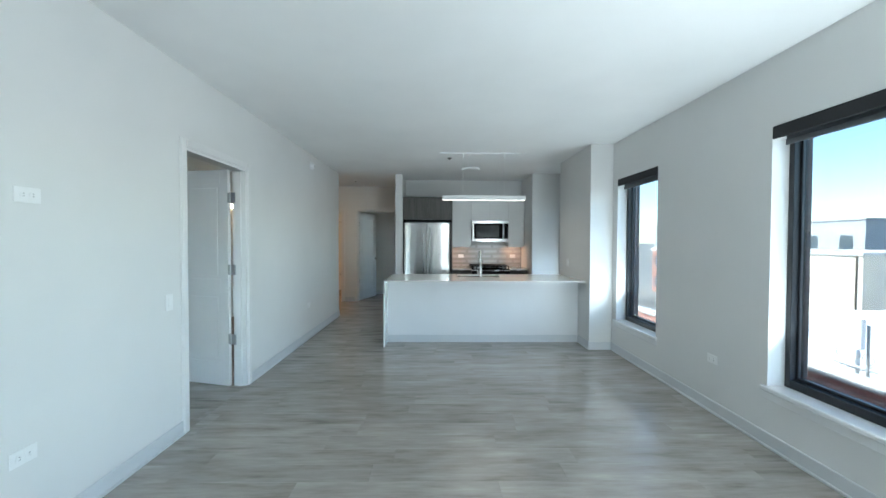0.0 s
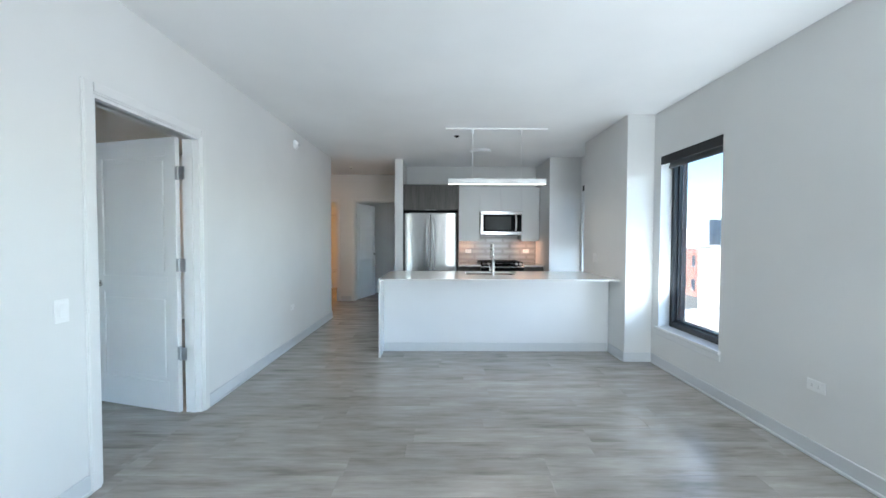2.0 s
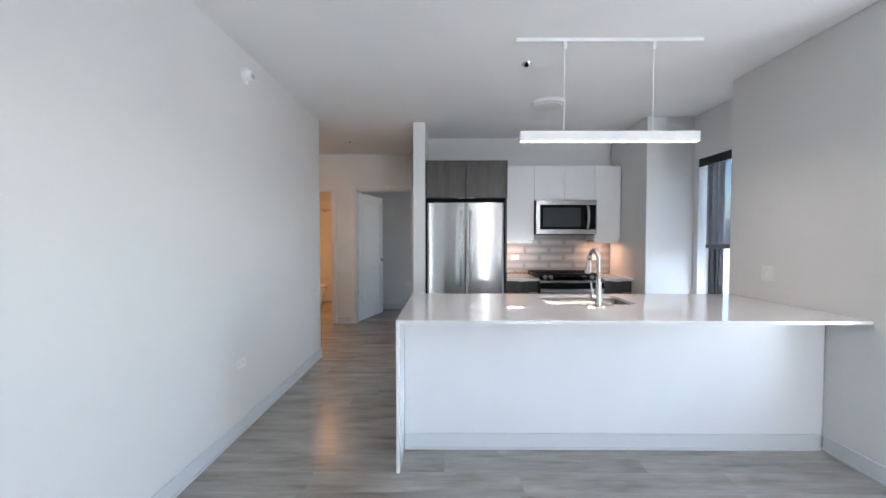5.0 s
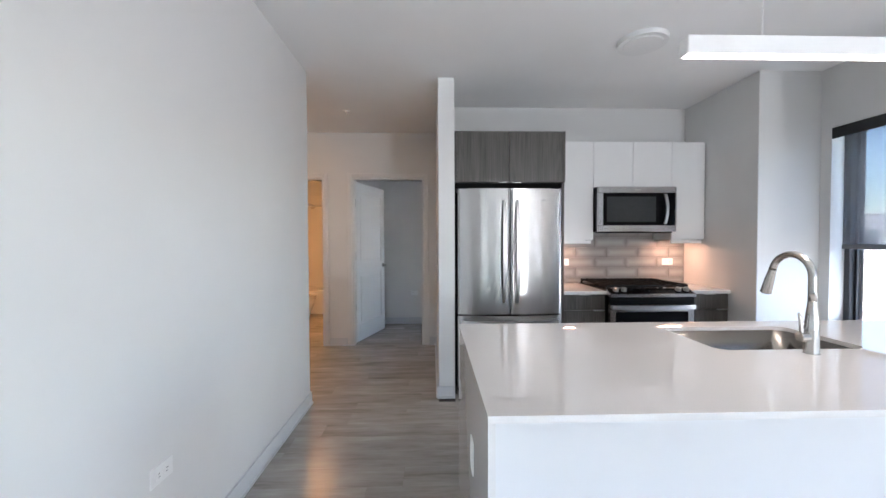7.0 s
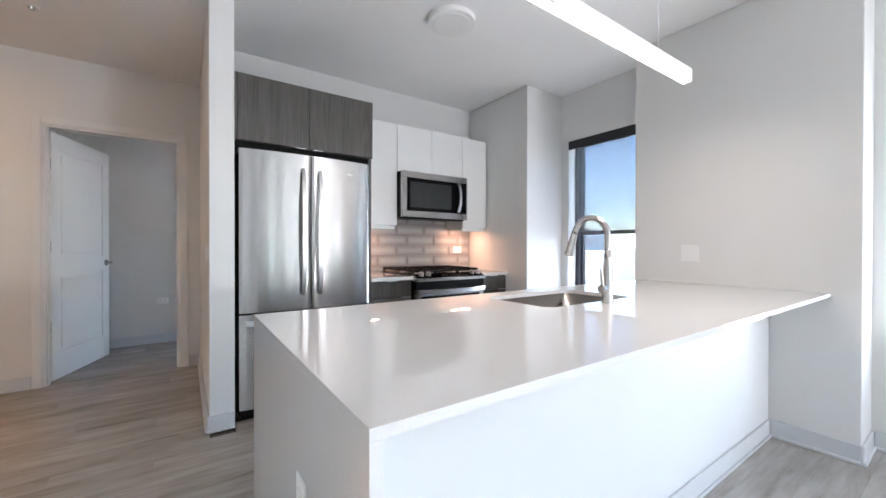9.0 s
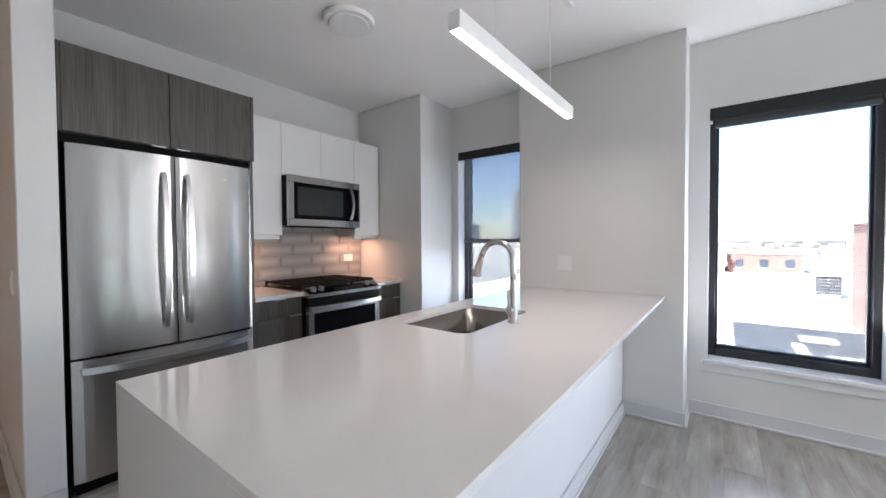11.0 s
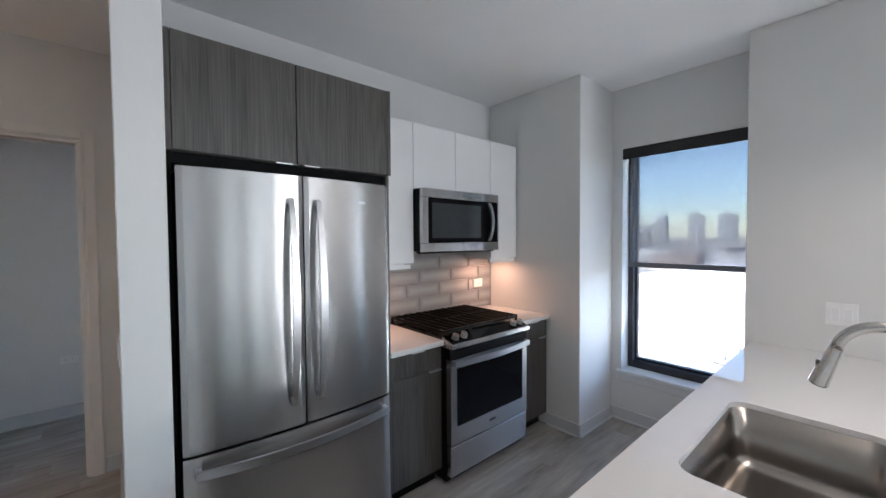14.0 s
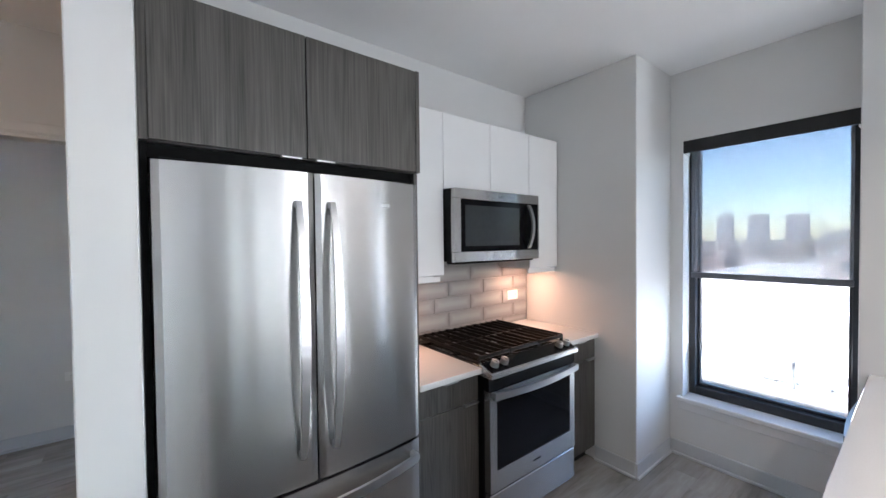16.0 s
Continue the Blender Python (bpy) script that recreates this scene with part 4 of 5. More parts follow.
for x0, x1, hx in ((-0.113, FM - 0.003, 0.283), (FM + 0.003, 0.799, 0.402)):
    d = part("door", bowed_front(bmesh.new(), x0, x1, 0.728, FZ1, 8.258, 0.034), M_STEEL, fr, "brushed stainless steel door")
    bm = bmesh.new()
    sweep(bm, arc_pts(lambda t: (hx, 8.185 - 0.012 - 0.052 * math.sin(math.pi * min(1, max(0, t))) ** 0.75, 0.835 + 0.885 * t), 22),
          lambda t: rect(0.020 + 0.012 * math.sin(math.pi * t), 0.012), up=(0, -1, 0))
    for z in (0.845, 1.71):
        box(bm, hx - 0.010, hx + 0.010, 8.166, 8.20, z - 0.012, z + 0.012, 0.003)
    part("handle", bm, M_STEEL_H, d, "bowed satin steel handle")
d = part("freezer_drawer", bowed_front(bmesh.new(), -0.113, 0.799, 0.085, 0.715, 8.258, 0.034), M_STEEL, fr, "stainless steel freezer drawer")
bm = bmesh.new()
sweep(bm, arc_pts(lambda t: (-0.075 + 0.836 * t, 8.178 - 0.060 * math.sin(math.pi * t) ** 0.8, 0.664), 26), rect(0.012, 0.034))
for x in (-0.070, 0.756):
    box(bm, x - 0.012, x + 0.012, 8.172, 8.23, 0.652, 0.676, 0.003)
part("handle", bm, M_STEEL_H, d, "bowed satin steel handle")
part("grille", B(-0.10, 0.787, 8.27, 8.30, 0.005, 0.08), M_BLACK, fr, "black bottom grille")
for x in (-0.06, 0.746):
    part("foot", C((x, 8.31, 0), (x, 8.31, 0.03), 0.02, n=14), M_BLACK, fr)
    part("hinge_cover", B(x - 0.035, x + 0.035, 8.235, 8.33, FZ1 - 0.011, FZ1 + 0.012, 0.004), M_BLACK, fr, "black hinge cover")
bm = bmesh.new()
for i in range(5):
    box(bm, 0.590 + i * 0.013, 0.599 + i * 0.013, 8.2003, 8.2050, 1.717, 1.729)
part("badge", bm, M_HINGE, fr, "small chrome badge")
t = thing("filler_strip", (0.34, 8.6, 0), "black gap filler round the refrigerator", "filler strip")
part("side_strip", B(-0.1385, -0.120, 8.285, 8.90, 0.0, 1.884), M_MATTE, t)
part("top_strip", B(-0.1195, 0.8265, 8.31, 8.33, 1.842, 1.8845), M_MATTE, t)

# white wall cabinets
WF = 8.607


def white_cabinet(x0, x1, z0, lit):
    c = thing("wall_cabinet", ((x0 + x1) / 2, 8.76, z0), "plain white %s wall cabinet" % ("tall" if z0 < 1.6 else "short"), "cabinet", "wall cabinets")
    part("body", B(x0 + 0.0005, x1 - 0.0005, WF + 0.021, YB - 0.014, z0, 2.334), M_WHITE_GLOSS, c)
    part("door", B(x0 + 0.0015, x1 - 0.0015, WF, WF + 0.020, z0 + 0.002, 2.334, 0.0015), M_WHITE_GLOSS, c)
    if lit:
        rail = part("light_rail", B(x0 + 0.004, x1 - 0.02, WF + 0.012, WF + 0.030, z0 - 0.036, z0 - 0.0005, 0.001), M_WHITE_GLOSS, c, "white light rail")
        part("handle", B(x1 - 0.075, x1 - 0.022, WF - 0.006, WF + 0.01, z0 - 0.006, z0 - 0.001), M_STEEL_H, c, "edge pull")
        part("puck_light", B((x0 + x1) / 2 - 0.09, (x0 + x1) / 2 + 0.09, 8.67, 8.73, z0 - 0.012, z0 - 0.0005, 0.002), M_PLASTIC, c, "slim white lamp")


white_cabinet(0.848, 1.250, 1.375, True)
white_cabinet(1.250, 1.640, 1.888, False)
white_cabinet(1.640, 2.030, 1.888, False)
white_cabinet(2.030, 2.366, 1.375, True)

# microwave
MX0, MX1, MZ0, MZ1, MF = 1.256, 2.020, 1.452, 1.885, 8.515
m = thing("microwave", (1.64, 8.7, MZ0), "stainless steel over-range microwave with a dark window", "microwave")
part("body", B(MX0, MX1, MF + 0.032, YB - 0.014, MZ0 + 0.004, MZ1, 0.003), M_BLACK, m, "dark casing")
bm = bmesh.new()
box(bm, MX0, MX1, MF, MF + 0.031, MZ0, MZ0 + 0.062, 0.003)
box(bm, MX0, MX1, MF, MF + 0.031, MZ1 - 0.060, MZ1, 0.003)
box(bm, MX0, MX0 + 0.048, MF, MF + 0.031, MZ0 + 0.062, MZ1 - 0.060)
box(bm, MX1 - 0.012, MX1, MF, MF + 0.031, MZ0 + 0.062, MZ1 - 0.060)
part("door_frame", bm, M_STEEL, m, "stainless steel door frame")
part("window", B(MX0 + 0.048, MX1 - 0.125, MF + 0.004, MF + 0.03, MZ0 + 0.062, MZ1 - 0.060), M_BLACKGLASS, m, "black glass door")
part("inner_screen", B(MX0 + 0.085, MX1 - 0.20, MF + 0.0025, MF + 0.004, MZ0 + 0.095, MZ1 - 0.095), M_MWGLASS, m, "smoked window screen")
part("control_panel", B(MX1 - 0.1245, MX1 - 0.0125, MF + 0.005, MF + 0.03, MZ0 + 0.062, MZ1 - 0.060), M_BLACKGLASS, m, "black control panel")
bm = bmesh.new()
sweep(bm, arc_pts(lambda t: (MX1 - 0.118, MF - 0.008 - 0.040 * math.sin(math.pi * t) ** 0.8, MZ0 + 0.075 + 0.285 * t), 16), rect(0.026, 0.012), up=(0, -1, 0))
part("handle", bm, M_STEEL_H, m, "bowed steel handle")
part("vent_grille", B(MX0 + 0.02, MX1 - 0.02, MF + 0.035, MF + 0.10, MZ0 - 0.012, MZ0 + 0.0035, 0.002), M_BLACK, m, "dark vent grille")
part("badge", B(1.61, 1.67, MF - 0.0012, MF - 0.0002, MZ1 - 0.036, MZ1 - 0.028), M_CHROME, m, "small badge")

# base cabinets and counters
BF = 8.300


def base_cabinet(x0, x1):
    c = thing("base_cabinet", ((x0 + x1) / 2, 8.6, 0), "dark grey wood base cabinet with one drawer and one door", "cabinet", "base cabinets")
    part("body", B(x0 + 0.0005, x1 - 0.0005, BF + 0.021, YB - 0.002, 0.10, IZ - 0.031), M_DARKWOOD, c)
    part("toe_kick", B(x0 + 0.0005, x1 - 0.0005, BF + 0.075, YB - 0.02, 0.0, 0.099), M_BLACK, c, "dark toe kick")
    for nm, z0, z1 in (("drawer", 0.742, IZ - 0.036), ("door", 0.103, 0.737)):
        d = part(nm, B(x0 + 0.002, x1 - 0.002, BF, BF + 0.020, z0, z1, 0.0015), M_DARKWOOD, c)
        xm = (x0 + x1) / 2 if nm == "drawer" else x1 - 0.06
        part("handle", B(xm - 0.045, xm + 0.045, BF - 0.018, BF + 0.01, z1 - 0.004, z1 + 0.0042), M_STEEL_H, d, "steel edge pull")


base_cabinet(0.848, 1.230)
base_cabinet(2.006, 2.368)
for x0, x1, lab in ((0.847, 1.231, "white quartz counter between the refrigerator and the range"), (2.005, 2.3735, "white quartz counter between the range and the pier")):
    c = thing("worktop", ((x0 + x1) / 2, 8.6, IZ), lab, "worktop")
    part("slab", B(x0, x1, 8.275, YB - 0.0135, IZ - 0.030, IZ, 0.0015), M_QUARTZ, c)

# gas range
RX0, RX1, RF = 1.236, 2.000, 8.225
g = thing("range", (1.618, 8.55, 0), "stainless steel and black gas range with cast iron grates", "gas range")
part("body", B(RX0, RX1, RF + 0.045, YB - 0.03, 0.02, 0.905, 0.002), M_BLACK, g, "black sides")
part("cooktop", B(RX0 - 0.004, RX1 + 0.004, RF + 0.075, YB - 0.0145, 0.9065, 0.922, 0.004), M_ENAMEL, g, "black enamel cooktop")
bm = bmesh.new()
prism(bm, [(RF - 0.020, 0.868), (RF - 0.022, 0.893), (RF + 0.0745, 0.930), (RF + 0.0745, 0.868)], 0, RX0 - 0.002, RX1 + 0.002)
cp = part("control_panel", bm, M_STEEL, g, "sloping stainless steel control strip")
bm = bmesh.new()
sl = (0.930 - 0.893) / 0.0965


def on_slope(x, d, h):
    return (x, RF - 0.022 + d, 0.893 + sl * d + h)


vs = [bm.verts.new(on_slope(x, d, h)) for h in (0.0008, 0.0028) for x, d in ((RX0 + 0.012, 0.012), (RX1 - 0.012, 0.012), (RX1 - 0.012, 0.092), (RX0 + 0.012, 0.092))]
for q in ((0, 1, 2, 3), (4, 5, 6, 7), (0, 1, 5, 4), (1, 2, 6, 5), (2, 3, 7, 6), (3, 0, 4, 7)):
    bm.faces.new([vs[i] for i in q])
part("display", bm, M_BLACKGLASS, g, "black glass touch panel")
nrm = Vector((0, -sl, 1)).normalized()
for x in (RX0 + 0.062, RX0 + 0.135, RX1 - 0.135, RX1 - 0.062):
    b0 = Vector(on_slope(x, 0.048, 0.003))
    k = part("knob", C(b0, b0 + nrm * 0.034, 0.0235, 0.0210, 24), M_STEEL_H, g, "steel knob")
    part("knob_skirt", C(b0 - nrm * 0.001, b0 + nrm * 0.006, 0.027, 0.026, 24), M_BLACK, k, "black skirt")
    part("knob_bar", B(x - 0.005, x + 0.005, b0.y - 0.026, b0.y + 0.012, b0.z + 0.028, b0.z + 0.040, 0.002), M_STEEL_H, k, "knob grip")
part("fascia", B(RX0, RX1, RF + 0.004, RF + 0.044, 0.800, 0.8675), M_BLACK, g, "black band above the oven door")
bm = bmesh.new()
for i in range(14):
    box(bm, RX0 + 0.05 + i * 0.049, RX0 + 0.09 + i * 0.049, RF + 0.001, RF + 0.005, 0.846, 0.851)
part("vent_slots", bm, M_ENAMEL, g, "dark vent slots")
bm = bmesh.new()
OZ0, OZ1 = 0.262, 0.795
for a in ((RX0 + 0.004, RX1 - 0.004, OZ0, 0.372), (RX0 + 0.004, RX1 - 0.004, 0.735, OZ1), (RX0 + 0.004, RX0 + 0.054, 0.372, 0.735), (RX1 - 0.054, RX1 - 0.004, 0.372, 0.735)):
    box(bm, a[0], a[1], RF, RF + 0.042, a[2], a[3])
od = part("oven_door", bm, M_STEEL, g, "stainless steel oven door")
part("oven_window", B(RX0 + 0.052, RX1 - 0.052, RF + 0.003, RF + 0.03, 0.370, 0.737), M_BLACKGLASS, od, "black glass window")
bm = bmesh.new()
sweep(bm, arc_pts(lambda t: (RX0 + 0.012 + (RX1 - RX0 - 0.024) * t, RF - 0.028 - 0.026 * math.sin(math.pi * t), 0.780 - 0.004 * math.sin(math.pi * t)), 20), rect(0.014, 0.036))
for x in (RX0 + 0.025, RX1 - 0.025):
    box(bm, x - 0.012, x + 0.012, RF - 0.026, RF + 0.004, 0.765, 0.795, 0.003)
part("oven_handle", bm, M_STEEL_H, od, "bowed steel handle")
part("badge", B(1.585, 1.652, RF - 0.0012, RF - 0.0002, 0.312, 0.321), M_BLACK, od, "small dark badge")
part("warming_drawer", B(RX0 + 0.004, RX1 - 0.004, RF + 0.002, RF + 0.042, 0.062, 0.250, 0.004), M_STEEL, g, "stainless steel bottom drawer")
for x in (RX0 + 0.05, RX1 - 0.05):
    for y in (RF + 0.1, YB - 0.1):
        part("foot", C((x, y, 0), (x, y, 0.021), 0.018, n=12), M_BLACK, g)
# burners under the grates
for x, y, r in ((1.40, 8.45, 0.045), (1.40, 8.74, 0.038), (1.84, 8.45, 0.038), (1.84, 8.74, 0.045), (1.618, 8.60, 0.05)):
    b = part("burner", C((x, y, 0.922), (x, y, 0.932), r, r * 0.9, 24), M_GALV, g, "burner base")
    part("burner_cap", C((x, y, 0.932), (x, y, 0.938), r * 0.85, r * 0.8, 24), M_IRON, b, "black burner cap")
for gx0, gx1 in ((RX0 + 0.006, 1.488), (1.492, 1.744), (1.748, RX1 - 0.006)):
    bm = bmesh.new()
    gy0, gy1, gz = RF + 0.082, YB - 0.030, 0.962
    for y in (gy0, gy1 - 0.016):
        box(bm, gx0, gx1, y, y + 0.016, gz - 0.020, gz, 0.003)
    n = 5
    for i in range(n):
        x = gx0 + (gx1 - gx0 - 0.011) * i / (n - 1)
        prism(bm, [(x, gz - 0.012), (x + 0.011, gz - 0.012), (x + 0.008, gz + 0.005), (x + 0.003, gz + 0.005)], 1, gy0, gy1)
    box(bm, gx0, gx1, (gy0 + gy1) / 2 - 0.006, (gy0 + gy1) / 2 + 0.006, gz - 0.016, gz - 0.002)
    for x in (gx0, gx1 - 0.014):
        for y in (gy0, gy1 - 0.016):
            box(bm, x, x + 0.014, y, y + 0.016, 0.922, gz - 0.018)
    part("grate", bm, M_IRON, g, "cast iron grate")

# ---- bathroom seen through the hall ----
tub = thing("bathtub", (-2.5, 12.4, 0), "white bathtub under a tiled wall", "bathtub")
bm = bmesh.new()
box(bm, -3.148, -1.682, 12.02, 12.06, 0.0, 0.44, 0.01)
box(bm, -3.148, -1.682, 12.06, 12.12, 0.40, 0.44)
box(bm, -3.148, -1.682, 12.70, 12.775, 0.0, 0.44)
box(bm, -3.148, -1.682, 12.06, 12.70, 0.02, 0.10)
part("tub", bm, M_PORCELAIN, tub)
bm = bmesh.new()
box(bm, -3.1495, -1.681, 12.764, 12.779, 0.441, 2.30)
w = structure("tile_surround", bm, M_PORCELAIN, "white tiled bath surround", "wall tile")
r = thing("shower_rail", (-2.5, 12.05, 2.02), "chrome shower curtain rail with a shower head", "shower rail")
part("rod", C((-3.15, 12.05, 2.02), (-1.68, 12.05, 2.02), 0.012, n=14), M_CHROME, r)
sh = thing("shower", (-2.95, 12.70, 2.05), "chrome shower with a hose on the tiled wall", "shower")
bm = sweep(bmesh.new(), arc_pts(lambda t: (-2.95 + 0.25 * t, 12.70 - 0.25 * t, 2.05 + 0.06 * math.sin(2.6 * t)), 8), circle(0.010, 10))
part("arm", bm, M_CHROME, sh)
part("head", C((-2.70, 12.45, 2.075), (-2.68, 12.43, 2.03), 0.02, 0.05, 20), M_CHROME, sh)
bm = sweep(bmesh.new(), arc_pts(lambda t: (-2.95, 12.68 - 0.02 * math.sin(3 * t), 2.05 - 0.95 * t), 10), circle(0.008, 8), up=(1, 0, 0))
part("hose", bm, M_CHROME, sh)
tw = thing("toilet", (-2.68, 11.55, 0), "white toilet beside the bathtub", "toilet")
bm = bmesh.new()
sweep(bm, [(-2.64, 11.6, 0.0), (-2.64, 11.6, 0.12), (-2.62, 11.6, 0.26), (-2.60, 11.6, 0.38)], lambda t: [(q * (0.13 + 0.07 * t), w * (0.16 + 0.09 * t)) for q, w in circle(1, 24)], up=(0, 1, 0))
part("bowl", bm, M_PORCELAIN, tw, smooth=True)
bm = sweep(bmesh.new(), [(-2.60, 11.6, 0.382), (-2.60, 11.6, 0.41)], [(q * 0.205, w * 0.25) for q, w in circle(1, 28)], up=(0, 1, 0))
part("seat", bm, M_PORCELAIN, tw, "white seat")
part("tank", B(-3.145, -2.95, 11.38, 11.82, 0.36, 0.76, 0.02), M_PORCELAIN, tw)

# lamp in the small bathroom beyond the west bedroom
v = thing("vanity_light", (-3.30, 7.95, 2.1), "lit warm wall lamp in the next room", "wall lamp")
part("back_plate", B(-3.42, -3.18, 7.99, 8.006, 2.06, 2.14, 0.003), M_NICKEL, v)
part("bulb", C((-3.30, 7.985, 2.10), (-3.30, 7.93, 2.10), 0.035, 0.045, 20), M_BULB, v, "glowing bulb")

# ---- outside ----
bm = bmesh.new()
box(bm, -3000, 3000, -3000, 3000, -13.0, -12.0)
tagged(structure("ground", bm, M_GROUND, "dry city ground to the horizon", "ground"))
bm = bmesh.new()
box(bm, 8.9, 95, -90, 26, -12.0, -3.2)
structure("neighbour_roof", bm, M_ROOF, "pale flat roof of the next building", "roof")
bm = bmesh.new()
box(bm, 18.2, 24.9, -22, 5.2, -3.196, -3.12)
structure("gravel_bed", bm, M_GRAVEL, "dark gravel on the flat roof", "gravel")

par = thing("parapet", (9.1, 0, -12), "brick parapet with a concrete coping", "parapet")
part("wall", B(8.86, 9.26, -40, 26, -11.9, -1.40), M_BRICK, par, "red brick")
part("coping", B(8.80, 9.32, -40, 26, -1.395, -1.27, 0.02), M_COPING, par, "pale coping")

ant = thing("antenna", (9.45, 8.35, -3.2), "grey rooftop antenna array with looped black cables", "antenna")
part("mast", C((9.45, 8.35, -3.2), (9.45, 8.35, -0.25), 0.03, n=14), M_GALV, ant)
for i, (dx, dy, z0, z1) in enumerate(((-0.15, 0.05, -0.75, -0.1), (0.1, 0.35, -1.35, -0.8), (-0.05, -0.4, -1.4, -0.9))):
    part("panel", B(9.38 + dx, 9.50 + dx, 8.25 + dy, 8.45 + dy, z0, z1, 0.02), M_PLASTIC, ant, "grey panel")
part("crossbar", C((9.45, 7.5, -1.18), (9.45, 9.0, -1.18), 0.03, n=12), M_GALV, ant)
for i in range(7):
    cy, cz, rr = 7.75 + 0.19 * i, -0.95 - 0.14 * (i % 3), 0.11 + 0.035 * (i % 3)
    bm = bmesh.new()
    sweep(bm, arc_pts(lambda t: (9.36 + 0.02 * i, cy + rr * math.cos(6.6 * t + i), cz + rr * math.sin(6.6 * t + i)), 24), circle(0.007, 6), up=(1, 0, 0))
    part("cable", bm, M_RUBBER, ant, "black cable loop")


def simple_building(name, x0, x1, y0, y1, z0, z1, wall, label, cols=4, rows=1, face="west", trim=M_COPING):
    """A building with a coping and real recessed windows on the side that looks towards the flat."""
    b = thing(name, ((x0 + x1) / 2, (y0 + y1) / 2, z0), label, "building")
    part("wall", B(x0, x1, y0, y1, z0, z1), wall, b)
    part("coping", B(x0 - 0.2, x1 + 0.2, y0 - 0.2, y1 + 0.2, z1, z1 + 0.25), trim, b)
    for i in range(cols):
        for j in range(rows):
            w, h = (y1 - y0) / cols, (z1 - z0) / rows
            cy, cz = y0 + w * (i + 0.5), z0 + h * (j + 0.5)
            win = part("window", B(x0 - 0.03, x0 + 0.05, cy - w * 0.18, cy + w * 0.18, cz - h * 0.22, cz + h * 0.22), M_DARKGLASS, b, "dark window")
            part("sill", B(x0 - 0.12, x0 - 0.031, cy - w * 0.2, cy + w * 0.2, cz - h * 0.22 - 0.15, cz - h * 0.22), trim, win)
    return b


b = simple_building("brick_penthouse", 14, 27.8, -14, 0.25, -3.2, 2.0, M_BRICK, "red brick rooftop block with a pale coping", 2, 1)
part("window_band", B(19, 24.78, 0.251, 0.32, 0.56, 1.02), M_DARKGLASS, b, "blue-green window band")
simple_building("brick_building", 64, 78, -2.4, 5.2, -3.2, -0.75, M_BRICK, "low red brick building with small windows", 3, 1)
simple_building("brick_building", 62, 74, 5.5, 14, -3.2, -0.5, M_BRICK, "low brown brick building with a dark window", 2, 1)
b = simple_building("cream_building", 38, 56, 33.1, 55.7, -12, 0.3, M_CREAM, "cream rendered building across the way", 0, 1)
part("downpipe", C((37.9, 33.55, -12), (37.9, 33.55, 0.2), 0.06, n=10), M_BARK, b, "brown downpipe")
lad = thing("roof_ladder", (37.86, 44.2, -7.0), "thin steel roof ladder with hooped rails on the cream wall", "ladder")
for y in (44.2, 43.0):
    hoop = [(37.86, y, -7.0), (37.86, y, -2.0), (37.86, y, 1.6)] + [(37.86, y + 0.75 - 0.75 * math.cos(math.pi * i / 10), 2.0 + 0.75 * math.sin(math.pi * i / 10)) for i in range(11)] + [(37.86, y + 1.5, 0.9)]
    part("rail", sweep(bmesh.new(), hoop, circle(0.045, 8), up=(1, 0, 0)), M_GALV, lad, "hooped rail")
    for z in (-4.6, -0.9):
        part("bracket", B(37.80, 37.90, y, y + 0.55, z, z + 0.10), M_GALV, lad)
simple_building("grey_building", 66, 84, 57, 84, -12, 5.0, M_GREYWALL, "grey clad building with tall windows", 5, 2)
b = simple_building("brick_building", 60, 74, 84.6, 103, -12, -0.95, M_BRICK, "red brick building with a grey top storey and sash windows", 6, 2)
part("cornice", B(59.6, 74.2, 84.3, 103.3, -0.69, -0.30, 0.05), M_PLASTIC, b, "white cornice")
top = part("top_storey", B(60.4, 73.6, 84.8, 102.8, -0.299, 5.8), M_GREYWALL, b, "grey clad top storey")
for k in range(6):
    y = 86.2 + 2.9 * k
    part("window", B(60.32, 60.42, y, y + 1.1, 0.3, 3.6), M_PLASTIC, top, "pale tall window")
tank = thing("water_tank", (25.2, -0.55, 2.25), "ribbed metal tank on the brick block", "tank")
part("drum", C((25.2, -0.55, 2.25), (25.2, -0.55, 3.5), 0.66, 0.64, 28), M_GALV, tank)
part("lid", C((25.2, -0.55, 3.5), (25.2, -0.55, 3.66), 0.68, 0.15, 28), M_GALV, tank)
for k in range(10):
    an = 2 * math.pi * k / 10
    x, y = 25.2 + 0.67 * math.cos(an), -0.55 + 0.67 * math.sin(an)
    part("rib", B(x - 0.02, x + 0.02, y - 0.02, y + 0.02, 2.26, 3.5), M_GREYWALL, tank, "upright rib")

